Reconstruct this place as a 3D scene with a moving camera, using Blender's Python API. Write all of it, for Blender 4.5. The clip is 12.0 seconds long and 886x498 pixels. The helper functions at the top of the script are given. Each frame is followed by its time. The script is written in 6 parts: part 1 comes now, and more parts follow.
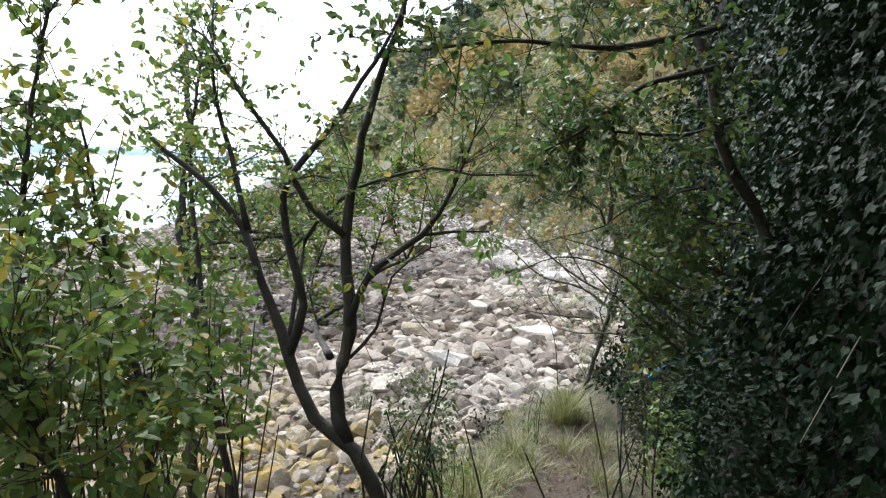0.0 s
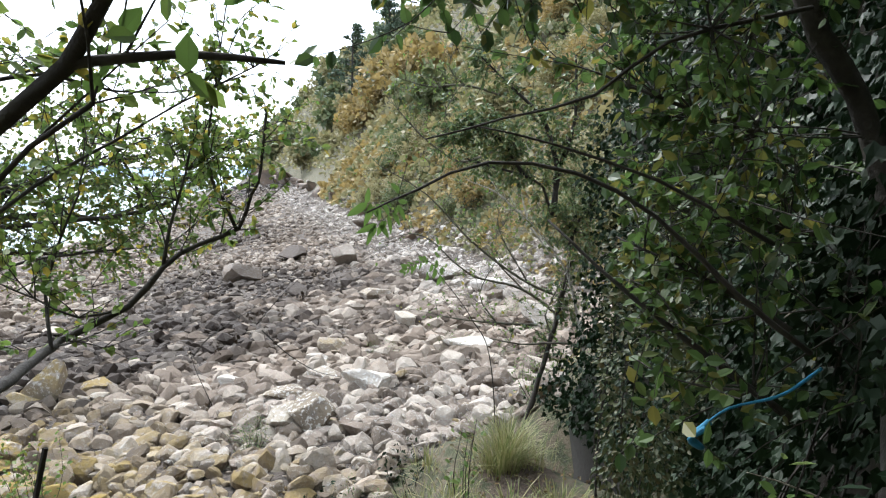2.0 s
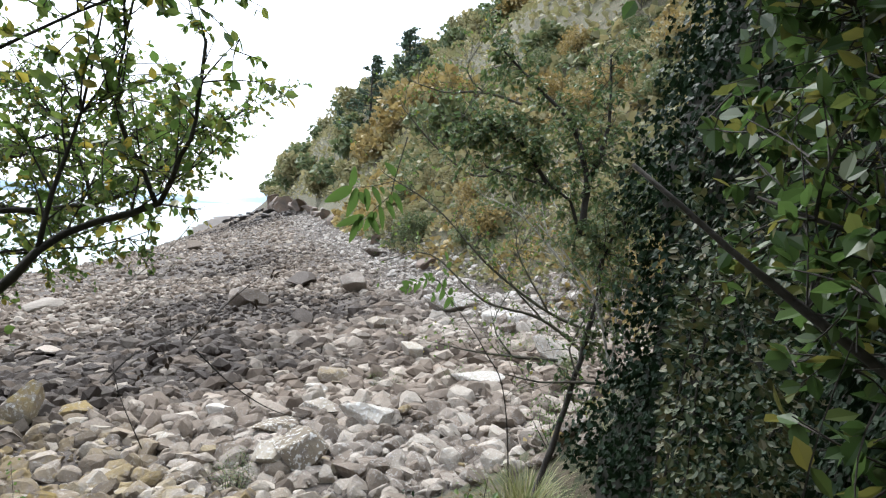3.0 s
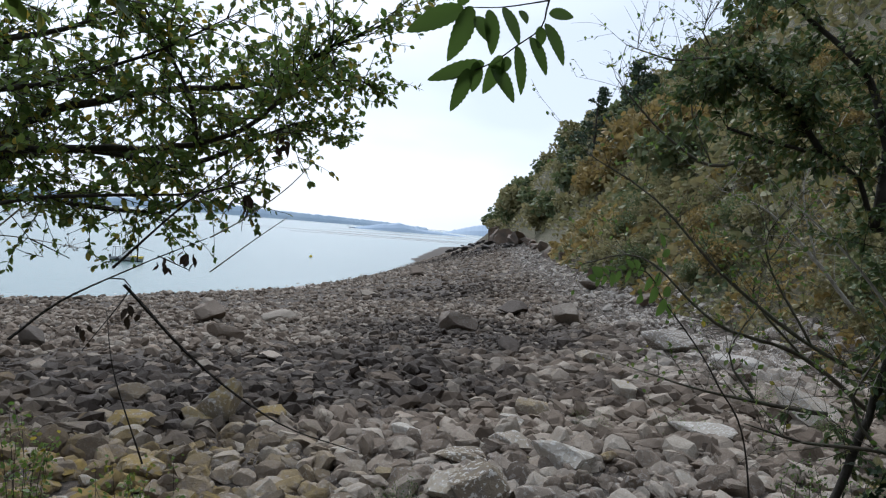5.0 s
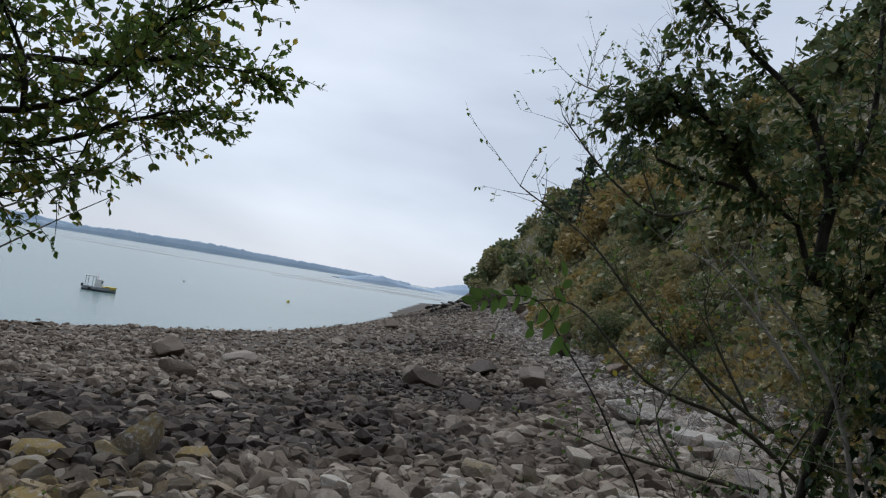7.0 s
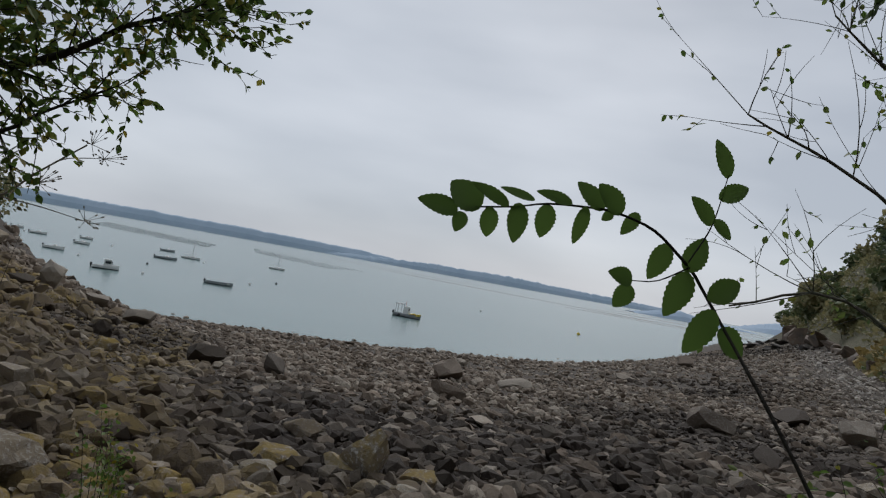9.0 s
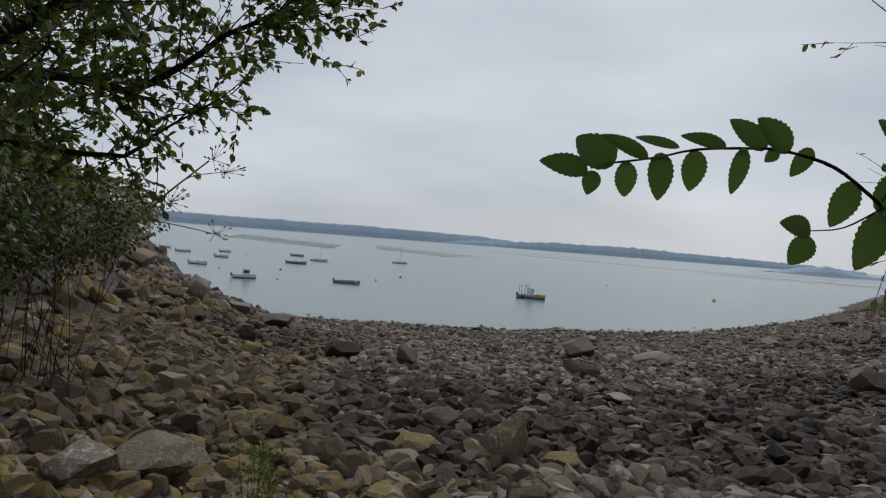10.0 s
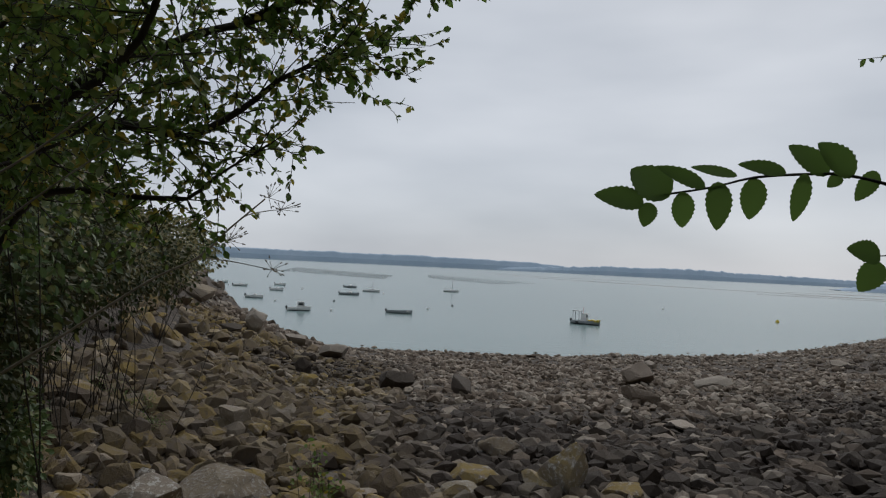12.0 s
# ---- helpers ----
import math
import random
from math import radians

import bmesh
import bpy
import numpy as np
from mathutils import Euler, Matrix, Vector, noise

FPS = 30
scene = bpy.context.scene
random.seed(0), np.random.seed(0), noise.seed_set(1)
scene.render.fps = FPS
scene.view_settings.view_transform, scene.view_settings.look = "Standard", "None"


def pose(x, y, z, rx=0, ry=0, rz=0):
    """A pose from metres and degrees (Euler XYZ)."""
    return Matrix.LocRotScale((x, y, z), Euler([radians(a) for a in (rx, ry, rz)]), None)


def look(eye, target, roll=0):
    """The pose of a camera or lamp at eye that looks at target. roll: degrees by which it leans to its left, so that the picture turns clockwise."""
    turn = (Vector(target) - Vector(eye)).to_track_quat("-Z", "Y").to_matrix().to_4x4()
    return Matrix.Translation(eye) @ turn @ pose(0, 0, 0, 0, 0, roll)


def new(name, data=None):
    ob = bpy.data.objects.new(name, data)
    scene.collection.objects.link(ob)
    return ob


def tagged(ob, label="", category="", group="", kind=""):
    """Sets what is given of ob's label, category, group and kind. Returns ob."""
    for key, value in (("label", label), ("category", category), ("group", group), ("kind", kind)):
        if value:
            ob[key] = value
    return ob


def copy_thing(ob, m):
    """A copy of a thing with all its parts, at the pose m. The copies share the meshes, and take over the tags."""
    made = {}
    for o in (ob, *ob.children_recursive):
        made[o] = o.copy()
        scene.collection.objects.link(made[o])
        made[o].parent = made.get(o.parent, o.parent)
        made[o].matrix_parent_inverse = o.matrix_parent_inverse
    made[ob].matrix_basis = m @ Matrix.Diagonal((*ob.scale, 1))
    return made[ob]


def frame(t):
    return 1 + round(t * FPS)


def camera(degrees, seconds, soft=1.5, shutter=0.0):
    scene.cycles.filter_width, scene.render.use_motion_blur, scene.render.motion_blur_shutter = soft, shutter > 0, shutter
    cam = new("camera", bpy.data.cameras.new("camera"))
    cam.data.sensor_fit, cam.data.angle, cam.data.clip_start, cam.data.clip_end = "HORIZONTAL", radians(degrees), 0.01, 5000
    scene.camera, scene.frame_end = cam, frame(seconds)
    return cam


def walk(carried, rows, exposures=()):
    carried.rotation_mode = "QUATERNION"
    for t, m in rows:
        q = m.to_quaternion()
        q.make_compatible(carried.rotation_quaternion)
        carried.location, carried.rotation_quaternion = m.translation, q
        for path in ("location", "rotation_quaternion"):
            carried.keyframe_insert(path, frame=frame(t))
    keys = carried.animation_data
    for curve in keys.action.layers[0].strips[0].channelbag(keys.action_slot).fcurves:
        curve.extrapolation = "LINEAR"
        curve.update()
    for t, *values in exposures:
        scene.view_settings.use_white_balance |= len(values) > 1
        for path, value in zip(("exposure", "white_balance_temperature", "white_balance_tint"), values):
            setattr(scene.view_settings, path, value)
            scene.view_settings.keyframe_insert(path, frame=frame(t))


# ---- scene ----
cam = camera(66.3, 12.0, soft=1.2, shutter=0.0)
walk(cam, [
    (0, look((-6.047, -4.118, 11.778), (-4.6310, -2.7294, 11.5193), 1.73)),
    (0.5, look((-5.569, -3.798, 11.662), (-4.0970, -2.4802, 11.3489), 1.79)),
    (1, look((-5.149, -3.499, 11.573), (-3.6325, -2.2270, 11.2870), 0.66)),
    (1.5, look((-4.756, -3.219, 11.435), (-3.1778, -2.0204, 11.1675), -0.37)),
    (2, look((-4.264, -2.896, 11.261), (-2.7161, -1.6480, 11.0446), 1.13)),
    (2.5, look((-3.821, -2.567, 11.093), (-2.3143, -1.2572, 10.9704), 5.07)),
    (2.7, look((-3.682, -2.446, 11.066), (-2.1433, -1.1744, 10.9426), 2.81)),
    (4.3, look((-2.675, -1.756, 10.665), (-1.3050, -0.2999, 10.6172), 8.10)),
    (4.5, look((-2.534, -1.604, 10.613), (-1.2511, -0.0704, 10.5880), 7.04)),
    (5, look((-2.293, -1.403, 10.590), (-1.2507, 0.3032, 10.5309), 4.80)),
    (5.5, look((-2.129, -1.311, 10.618), (-1.2073, 0.4636, 10.6028), 5.10)),
    (6, look((-2.000, -1.402, 10.601), (-1.0532, 0.3591, 10.6535), 7.00)),
    (6.5, look((-1.828, -1.375, 10.521), (-0.7928, 0.3341, 10.6081), 9.09)),
    (6.7, look((-1.741, -1.340, 10.480), (-0.6734, 0.3474, 10.5864), 9.39)),
    (8.3, look((-0.210, -0.530, 10.380), (0.5966, 1.2932, 10.5394), 9.38)),
    (8.5, look((-0.120, -0.360, 10.360), (0.5689, 1.5134, 10.4852), 9.49)),
    (9, look((0.011, -0.147, 10.280), (0.2759, 1.8341, 10.3438), 10.23)),
    (9.5, look((0.040, 0.022, 10.264), (0.1136, 2.0208, 10.2926), 8.91)),
    (10, look((0.011, 0.014, 10.267), (-0.0612, 2.0128, 10.2384), 4.46)),
    (10.5, look((-0.072, -0.027, 10.288), (-0.3075, 1.9589, 10.2759), 2.78)),
    (11, look((-0.062, -0.015, 10.289), (-0.3536, 1.9632, 10.2980), 3.80)),
    (11.5, look((-0.058, -0.038, 10.309), (-0.3355, 1.9426, 10.3380), 3.24)),
    (12, look((-0.000, -0.001, 10.282), (-0.2256, 1.9855, 10.3263), 2.77)),
], exposures=[(0.0, 2.5, 6150, 10), (2.7, 2.3, 6150, 10), (4.3, 1.25, 6000, 10), (5.5, 0.7, 6000, 10), (6.7, 0.42, 6050, 10), (8.3, 0.06, 6350, 10), (9.0, 0.0, 6400, 10), (12.0, 0.0, 6500, 10)])

# ---- light: one overcast sky and a veiled sun ----
world = bpy.data.worlds.new("overcast_sky")
scene.world = world
world.use_nodes = True
wn, wl = world.node_tree.nodes, world.node_tree.links
wn.clear()
w_out = wn.new("ShaderNodeOutputWorld")
w_bg = wn.new("ShaderNodeBackground")
w_bg.inputs[1].default_value = 0.1
w_sky = wn.new("ShaderNodeTexSky")
w_sky.sky_type, w_sky.sun_disc = "NISHITA", False
w_sky.sun_elevation, w_sky.sun_rotation = radians(38), radians(20)
w_co = wn.new("ShaderNodeTexCoord")
w_map = wn.new("ShaderNodeMapping")
w_map.inputs["Scale"].default_value = (1.3, 1.3, 4.5)
w_noise = wn.new("ShaderNodeTexNoise")
w_noise.inputs["Scale"].default_value, w_noise.inputs["Detail"].default_value = 1.7, 4.0
w_noise.inputs["Roughness"].default_value = 0.42
w_ramp = wn.new("ShaderNodeValToRGB")
w_ramp.color_ramp.elements[0].position, w_ramp.color_ramp.elements[0].color = 0.33, (4.35, 4.75, 5.35, 1)
w_ramp.color_ramp.elements[1].position, w_ramp.color_ramp.elements[1].color = 0.68, (6.3, 6.65, 7.2, 1)
w_mix = wn.new("ShaderNodeMix")
w_mix.data_type = "RGBA"
w_mix.inputs[0].default_value = 0.93
wl.new(w_co.outputs["Generated"], w_map.inputs[0])
wl.new(w_map.outputs[0], w_noise.inputs["Vector"])
wl.new(w_noise.outputs["Fac"], w_ramp.inputs[0])
wl.new(w_sky.outputs[0], w_mix.inputs["A"])
wl.new(w_ramp.outputs[0], w_mix.inputs["B"])
wl.new(w_mix.outputs["Result"], w_bg.inputs[0])
wl.new(w_bg.outputs[0], w_out.inputs[0])
sun = new("sun", bpy.data.lights.new("sun", "SUN"))
sun.data.energy, sun.data.angle, sun.data.color = 1.1, radians(25), (1.0, 0.96, 0.9)
sun.matrix_world = look((30, 80, 90), (0, 0, 0))

rng = np.random.default_rng(7)


# ---- materials ----
def shader(name):
    m = bpy.data.materials.new(name)
    m.use_nodes = True
    return m, m.node_tree.nodes, m.node_tree.links, m.node_tree.nodes["Principled BSDF"]


def textured(name, stops, scale=4.0, rough=0.85, bump=0.3, fine=40.0, metal=0.0, spread=0.25, island=True, gloss=0.5, space="Object"):
    """A surface whose colour runs through the stops by two noises, with grain and relief."""
    m, nodes, links, bsdf = shader(name)
    co = nodes.new("ShaderNodeTexCoord")
    big = nodes.new("ShaderNodeTexNoise")
    big.inputs["Scale"].default_value, big.inputs["Detail"].default_value = scale, 6
    small = nodes.new("ShaderNodeTexNoise")
    small.inputs["Scale"].default_value, small.inputs["Detail"].default_value = fine, 4
    links.new(co.outputs[space], big.inputs["Vector"])
    links.new(co.outputs[space], small.inputs["Vector"])
    mix = nodes.new("ShaderNodeMath")
    mix.operation = "MULTIPLY_ADD"
    mix.inputs[1].default_value = 0.35
    links.new(small.outputs["Fac"], mix.inputs[0])
    less = nodes.new("ShaderNodeMath")
    less.operation = "MULTIPLY_ADD"
    less.inputs[1].default_value, less.inputs[2].default_value = 1.1, -0.22
    links.new(big.outputs["Fac"], less.inputs[0])
    links.new(less.outputs[0], mix.inputs[2])
    last = mix
    if island:
        geo = nodes.new("ShaderNodeNewGeometry")
        add = nodes.new("ShaderNodeMath")
        add.operation = "MULTIPLY_ADD"
        add.inputs[1].default_value = spread * 2
        off = nodes.new("ShaderNodeMath")
        off.operation = "SUBTRACT"
        off.inputs[1].default_value = spread
        links.new(geo.outputs["Random Per Island"], add.inputs[0])
        links.new(mix.outputs[0], off.inputs[0])
        links.new(off.outputs[0], add.inputs[2])
        last = add
    ramp = nodes.new("ShaderNodeValToRGB")
    els = ramp.color_ramp.elements
    for i, c in enumerate(stops):
        pos = 0.2 + 0.6 * i / max(1, len(stops) - 1)
        e = els[i] if i < 2 else els.new(pos)
        e.position, e.color = pos, (*c, 1)
    links.new(last.outputs[0], ramp.inputs[0])
    links.new(ramp.outputs[0], bsdf.inputs["Base Color"])
    bsdf.inputs["Roughness"].default_value, bsdf.inputs["Metallic"].default_value = rough, metal
    bsdf.inputs["Specular IOR Level"].default_value = gloss
    if bump:
        b = nodes.new("ShaderNodeBump")
        b.inputs["Strength"].default_value, b.inputs["Distance"].default_value = bump, 0.02
        links.new(mix.outputs[0], b.inputs["Height"])
        links.new(b.outputs[0], bsdf.inputs["Normal"])
    return m


def leaf_material(name, stops, through_light=0.35, rough=0.45, gloss=0.4):
    """Leaves: colour by leaf, thin enough to let light through."""
    m, nodes, links, bsdf = shader(name)
    geo = nodes.new("ShaderNodeNewGeometry")
    ramp = nodes.new("ShaderNodeValToRGB")
    els = ramp.color_ramp.elements
    for i, c in enumerate(stops):
        pos = i / max(1, len(stops) - 1)
        e = els[i] if i < 2 else els.new(pos)
        e.position, e.color = pos, (*c, 1)
    els[0].position, els[1].position = 0.0, (1.0 if len(stops) == 2 else 1.0 / (len(stops) - 1))
    links.new(geo.outputs["Random Per Island"], ramp.inputs[0])
    links.new(ramp.outputs[0], bsdf.inputs["Base Color"])
    bsdf.inputs["Roughness"].default_value = rough
    bsdf.inputs["Specular IOR Level"].default_value = gloss
    t = nodes.new("ShaderNodeBsdfTranslucent")
    links.new(ramp.outputs[0], t.inputs["Color"])
    mix = nodes.new("ShaderNodeMixShader")
    mix.inputs[0].default_value = through_light
    links.new(bsdf.outputs[0], mix.inputs[1])
    links.new(t.outputs[0], mix.inputs[2])
    links.new(mix.outputs[0], nodes["Material Output"].inputs[0])
    return m


def stone_material(name):
    """Beach stones: the attributes wet and lichen say how dark and how overgrown each stone is."""
    m, nodes, links, bsdf = shader(name)
    co = nodes.new("ShaderNodeTexCoord")
    geo = nodes.new("ShaderNodeNewGeometry")
    info = nodes.new("ShaderNodeObjectInfo")
    tone = nodes.new("ShaderNodeAttribute")
    tone.attribute_name = "stone_tone"
    sep = nodes.new("ShaderNodeSeparateColor")
    links.new(tone.outputs["Color"], sep.inputs[0])

    def noise_at(scale, detail):
        n = nodes.new("ShaderNodeTexNoise")
        n.inputs["Scale"].default_value, n.inputs["Detail"].default_value = scale, detail
        n.inputs["Roughness"].default_value = 0.65
        links.new(geo.outputs["Position"], n.inputs["Vector"])
        return n

    def calc(op, a, b, clamp=False):
        n = nodes.new("ShaderNodeMath")
        n.operation, n.use_clamp = op, clamp
        for k, v in enumerate((a, b)):
            if isinstance(v, (int, float)):
                n.inputs[k].default_value = v
            else:
                links.new(v, n.inputs[k])
        return n.outputs[0]

    def blend(f, a, b):
        n = nodes.new("ShaderNodeMix")
        n.data_type = "RGBA"
        for key, v in ((0, f), ("A", a), ("B", b)):
            if isinstance(v, tuple):
                n.inputs[key].default_value = (*v, 1)
            else:
                links.new(v, n.inputs[key])
        return n.outputs["Result"]

    grain, patch, speck = noise_at(38, 6), noise_at(5.5, 5), noise_at(15, 5)
    ramp = nodes.new("ShaderNodeValToRGB")
    els = ramp.color_ramp.elements
    for i, c in enumerate(((0.075, 0.056, 0.042), (0.165, 0.128, 0.097), (0.255, 0.206, 0.162), (0.26, 0.172, 0.112), (0.42, 0.37, 0.305))):
        e = els[i] if i < 2 else els.new(0.5)
        e.position, e.color = i / 4, (*c, 1)
    for i in range(5):
        els[i].position = (0.0, 0.3, 0.6, 0.82, 1.0)[i]
    rnd = calc("FRACT", calc("ADD", geo.outputs["Random Per Island"], info.outputs["Random"]), 0.0)
    links.new(calc("ADD", calc("MULTIPLY", rnd, 0.75), calc("MULTIPLY", patch.outputs["Fac"], 0.3)), ramp.inputs[0])
    col = blend(calc("MULTIPLY", calc("SUBTRACT", grain.outputs["Fac"], 0.42, True), 1.6, True), ramp.outputs[0], (0.10, 0.09, 0.08))
    pale = calc("MULTIPLY", calc("GREATER_THAN", speck.outputs["Fac"], 0.56), sep.outputs[2], True)
    col = blend(calc("MULTIPLY", sep.outputs[2], calc("ADD", calc("MULTIPLY", rnd, 0.5), 0.2), True), col, (0.47, 0.445, 0.405))
    col = blend(pale, col, (0.56, 0.55, 0.52))
    up = nodes.new("ShaderNodeSeparateXYZ")
    links.new(geo.outputs["Normal"], up.inputs[0])
    moss = calc("MULTIPLY", calc("MULTIPLY", calc("SUBTRACT", patch.outputs["Fac"], 0.37, True), 7.0, True), sep.outputs[1], True)
    moss = calc("MULTIPLY", moss, calc("ADD", calc("MULTIPLY", up.outputs[2], 0.6), 0.55, True), True)
    lich = blend(grain.outputs["Fac"], (0.31, 0.21, 0.052), (0.17, 0.138, 0.062))
    col = blend(moss, col, lich)
    col = blend(sep.outputs[0], col, blend(grain.outputs["Fac"], (0.014, 0.011, 0.009), (0.048, 0.037, 0.030)))
    links.new(col, bsdf.inputs["Base Color"])
    links.new(calc("SUBTRACT", 0.92, calc("MULTIPLY", sep.outputs[0], 0.25)), bsdf.inputs["Roughness"])
    bsdf.inputs["Specular IOR Level"].default_value = 0.12
    b = nodes.new("ShaderNodeBump")
    b.inputs["Strength"].default_value, b.inputs["Distance"].default_value = 0.7, 0.03
    links.new(calc("ADD", grain.outputs["Fac"], calc("MULTIPLY", speck.outputs["Fac"], 1.4)), b.inputs["Height"])
    links.new(b.outputs[0], bsdf.inputs["Normal"])
    return m


STONE = stone_material("beach_stone")


def ground_material():
    """One ground: shingle, dark leafy soil and trodden earth, mixed where the attribute says, with ragged borders."""
    m, nodes, links, bsdf = shader("ground_cover")
    geo = nodes.new("ShaderNodeNewGeometry")
    att = nodes.new("ShaderNodeAttribute")
    att.attribute_name = "cover"
    sep = nodes.new("ShaderNodeSeparateColor")
    links.new(att.outputs["Color"], sep.inputs[0])

    def noisy(scale, detail=6):
        n = nodes.new("ShaderNodeTexNoise")
        n.inputs["Scale"].default_value, n.inputs["Detail"].default_value, n.inputs["Roughness"].default_value = scale, detail, 0.7
        links.new(geo.outputs["Position"], n.inputs["Vector"])
        return n.outputs["Fac"]

    def ramped(fac, stops):
        r = nodes.new("ShaderNodeValToRGB")
        els = r.color_ramp.elements
        for i, c in enumerate(stops):
            e = els[i] if i < 2 else els.new(0.5 + 0.01 * i)
            e.color = (*c, 1)
        for i in range(len(stops)):
            els[i].position = 0.3 + 0.4 * i / (len(stops) - 1)
        links.new(fac, r.inputs[0])
        return r.outputs[0]

    def edge(socket, wobble):
        a = nodes.new("ShaderNodeMath")
        a.operation = "MULTIPLY_ADD"
        a.inputs[1].default_value, a.inputs[2].default_value = 1.6, -0.8
        links.new(wobble, a.inputs[0])
        b = nodes.new("ShaderNodeMath")
        b.operation, b.use_clamp = "ADD", True
        links.new(socket, b.inputs[0])
        links.new(a.outputs[0], b.inputs[1])
        c = nodes.new("ShaderNodeMapRange")
        c.inputs["From Min"].default_value, c.inputs["From Max"].default_value = 0.35, 0.65
        links.new(b.outputs[0], c.inputs["Value"])
        return c.outputs[0]

    def mixed(f, a, b):
        n = nodes.new("ShaderNodeMix")
        n.data_type = "RGBA"
        links.new(f, n.inputs[0])
        links.new(a, n.inputs["A"])
        links.new(b, n.inputs["B"])
        return n.outputs["Result"]

    fine, mid, wide = noisy(30), noisy(7), noisy(1.7)
    shingle = ramped(mid, ((0.02, 0.016, 0.013), (0.06, 0.047, 0.037), (0.035, 0.028, 0.022), (0.11, 0.088, 0.07)))
    soil = ramped(mid, ((0.03, 0.026, 0.016), (0.075, 0.065, 0.035), (0.055, 0.065, 0.026), (0.12, 0.095, 0.06)))
    trod = ramped(fine, ((0.035, 0.025, 0.017), (0.08, 0.055, 0.038), (0.12, 0.085, 0.06), (0.06, 0.045, 0.03)))
    col = mixed(edge(sep.outputs[1], wide), shingle, soil)
    sand = ramped(fine, ((0.16, 0.135, 0.115), (0.24, 0.205, 0.178), (0.30, 0.26, 0.23)))
    col = mixed(edge(sep.outputs[0], mid), col, trod)
    col = mixed(edge(sep.outputs[2], mid), col, sand)
    links.new(col, bsdf.inputs["Base Color"])
    bsdf.inputs["Roughness"].default_value = 0.95
    add = nodes.new("ShaderNodeMath")
    links.new(fine, add.inputs[0])
    links.new(mid, add.inputs[1])
    b = nodes.new("ShaderNodeBump")
    b.inputs["Strength"].default_value, b.inputs["Distance"].default_value = 0.9, 0.05
    links.new(add.outputs[0], b.inputs["Height"])
    links.new(b.outputs[0], bsdf.inputs["Normal"])
    return m


GROUND = ground_material()
# Earth behind the ivy, its colour sunk near black to hold the shade there.
SHADED_SOIL = textured("shaded_bank_soil", ((0.012, 0.010, 0.008), (0.024, 0.020, 0.014), (0.018, 0.020, 0.011), (0.036, 0.029, 0.02)), 0.9, 0.95, 0.8, 22, island=False)
BARK = textured("bark", ((0.035, 0.03, 0.022), (0.075, 0.062, 0.045), (0.06, 0.065, 0.04), (0.13, 0.115, 0.09)), 9, 0.9, 0.9, 70, island=False)
DARK_BARK = textured("dark_bark", ((0.014, 0.012, 0.010), (0.032, 0.027, 0.021), (0.052, 0.046, 0.036)), 9, 0.9, 0.8, 70, island=False)
PALE_BARK = textured("pale_bark", ((0.19, 0.18, 0.15), (0.30, 0.28, 0.24), (0.4, 0.38, 0.33)), 9, 0.85, 0.7, 60, island=False)
DRY = textured("dry_stem", ((0.13, 0.115, 0.085), (0.24, 0.21, 0.16)), 12, 0.85, 0.4, 80, island=False)
CLIFF = textured("cliff_rock", ((0.05, 0.042, 0.036), (0.13, 0.105, 0.085), (0.19, 0.135, 0.10), (0.24, 0.215, 0.185)), 0.45, 0.9, 1.0, 5, island=False)
WET_ROCK = textured("weedy_rock", ((0.025, 0.022, 0.02), (0.06, 0.052, 0.047), (0.11, 0.095, 0.085)), 0.6, 0.8, 1.0, 6, island=False)
LEAF = leaf_material("sallow_leaf", ((0.075, 0.128, 0.030), (0.098, 0.173, 0.038), (0.128, 0.203, 0.045), (0.165, 0.225, 0.053), (0.112, 0.158, 0.038), (0.360, 0.285, 0.045)), 0.5)
# Ivy green lowered to near black: the shade under the trees is coloured in.
IVY = leaf_material("shaded_ivy_leaf", ((0.006, 0.015, 0.005), (0.010, 0.023, 0.008), (0.018, 0.036, 0.014), (0.008, 0.02, 0.008)), 0.08, 0.55, 0.16)
EVERGREEN = leaf_material("evergreen_leaf", ((0.060, 0.101, 0.037), (0.086, 0.136, 0.049), (0.115, 0.165, 0.060), (0.230, 0.215, 0.071)), 0.3, 0.5)
ELM = leaf_material("elm_leaf", ((0.065, 0.118, 0.025), (0.088, 0.153, 0.035), (0.077, 0.135, 0.030)), 0.5, 0.5)
LITTER = leaf_material("fallen_leaf", ((0.07, 0.045, 0.025), (0.13, 0.08, 0.04), (0.18, 0.12, 0.05), (0.10, 0.09, 0.04)), 0.1, 0.8)
DEAD = leaf_material("withered_leaf", ((0.03, 0.022, 0.016), (0.055, 0.036, 0.022)), 0.15, 0.7)
GRASS = leaf_material("grass_blade", ((0.117, 0.156, 0.046), (0.208, 0.215, 0.078), (0.338, 0.305, 0.156), (0.156, 0.182, 0.058)), 0.3, 0.6)
HERB = leaf_material("herb_leaf", ((0.078, 0.143, 0.033), (0.124, 0.195, 0.052), (0.169, 0.227, 0.065)), 0.35, 0.5)
WOOD_GREEN = leaf_material("wood_leaf", ((0.069, 0.099, 0.045), (0.103, 0.134, 0.058), (0.143, 0.168, 0.072), (0.196, 0.193, 0.092)), 0.32, 0.6)
WOOD_OLIVE = leaf_material("olive_leaf", ((0.157, 0.159, 0.076), (0.224, 0.207, 0.099), (0.289, 0.249, 0.123), (0.185, 0.193, 0.087)), 0.35, 0.6)
WOOD_RUST = leaf_material("autumn_leaf", ((0.190, 0.148, 0.062), (0.262, 0.196, 0.070), (0.330, 0.240, 0.080), (0.190, 0.165, 0.076)), 0.3, 0.6)
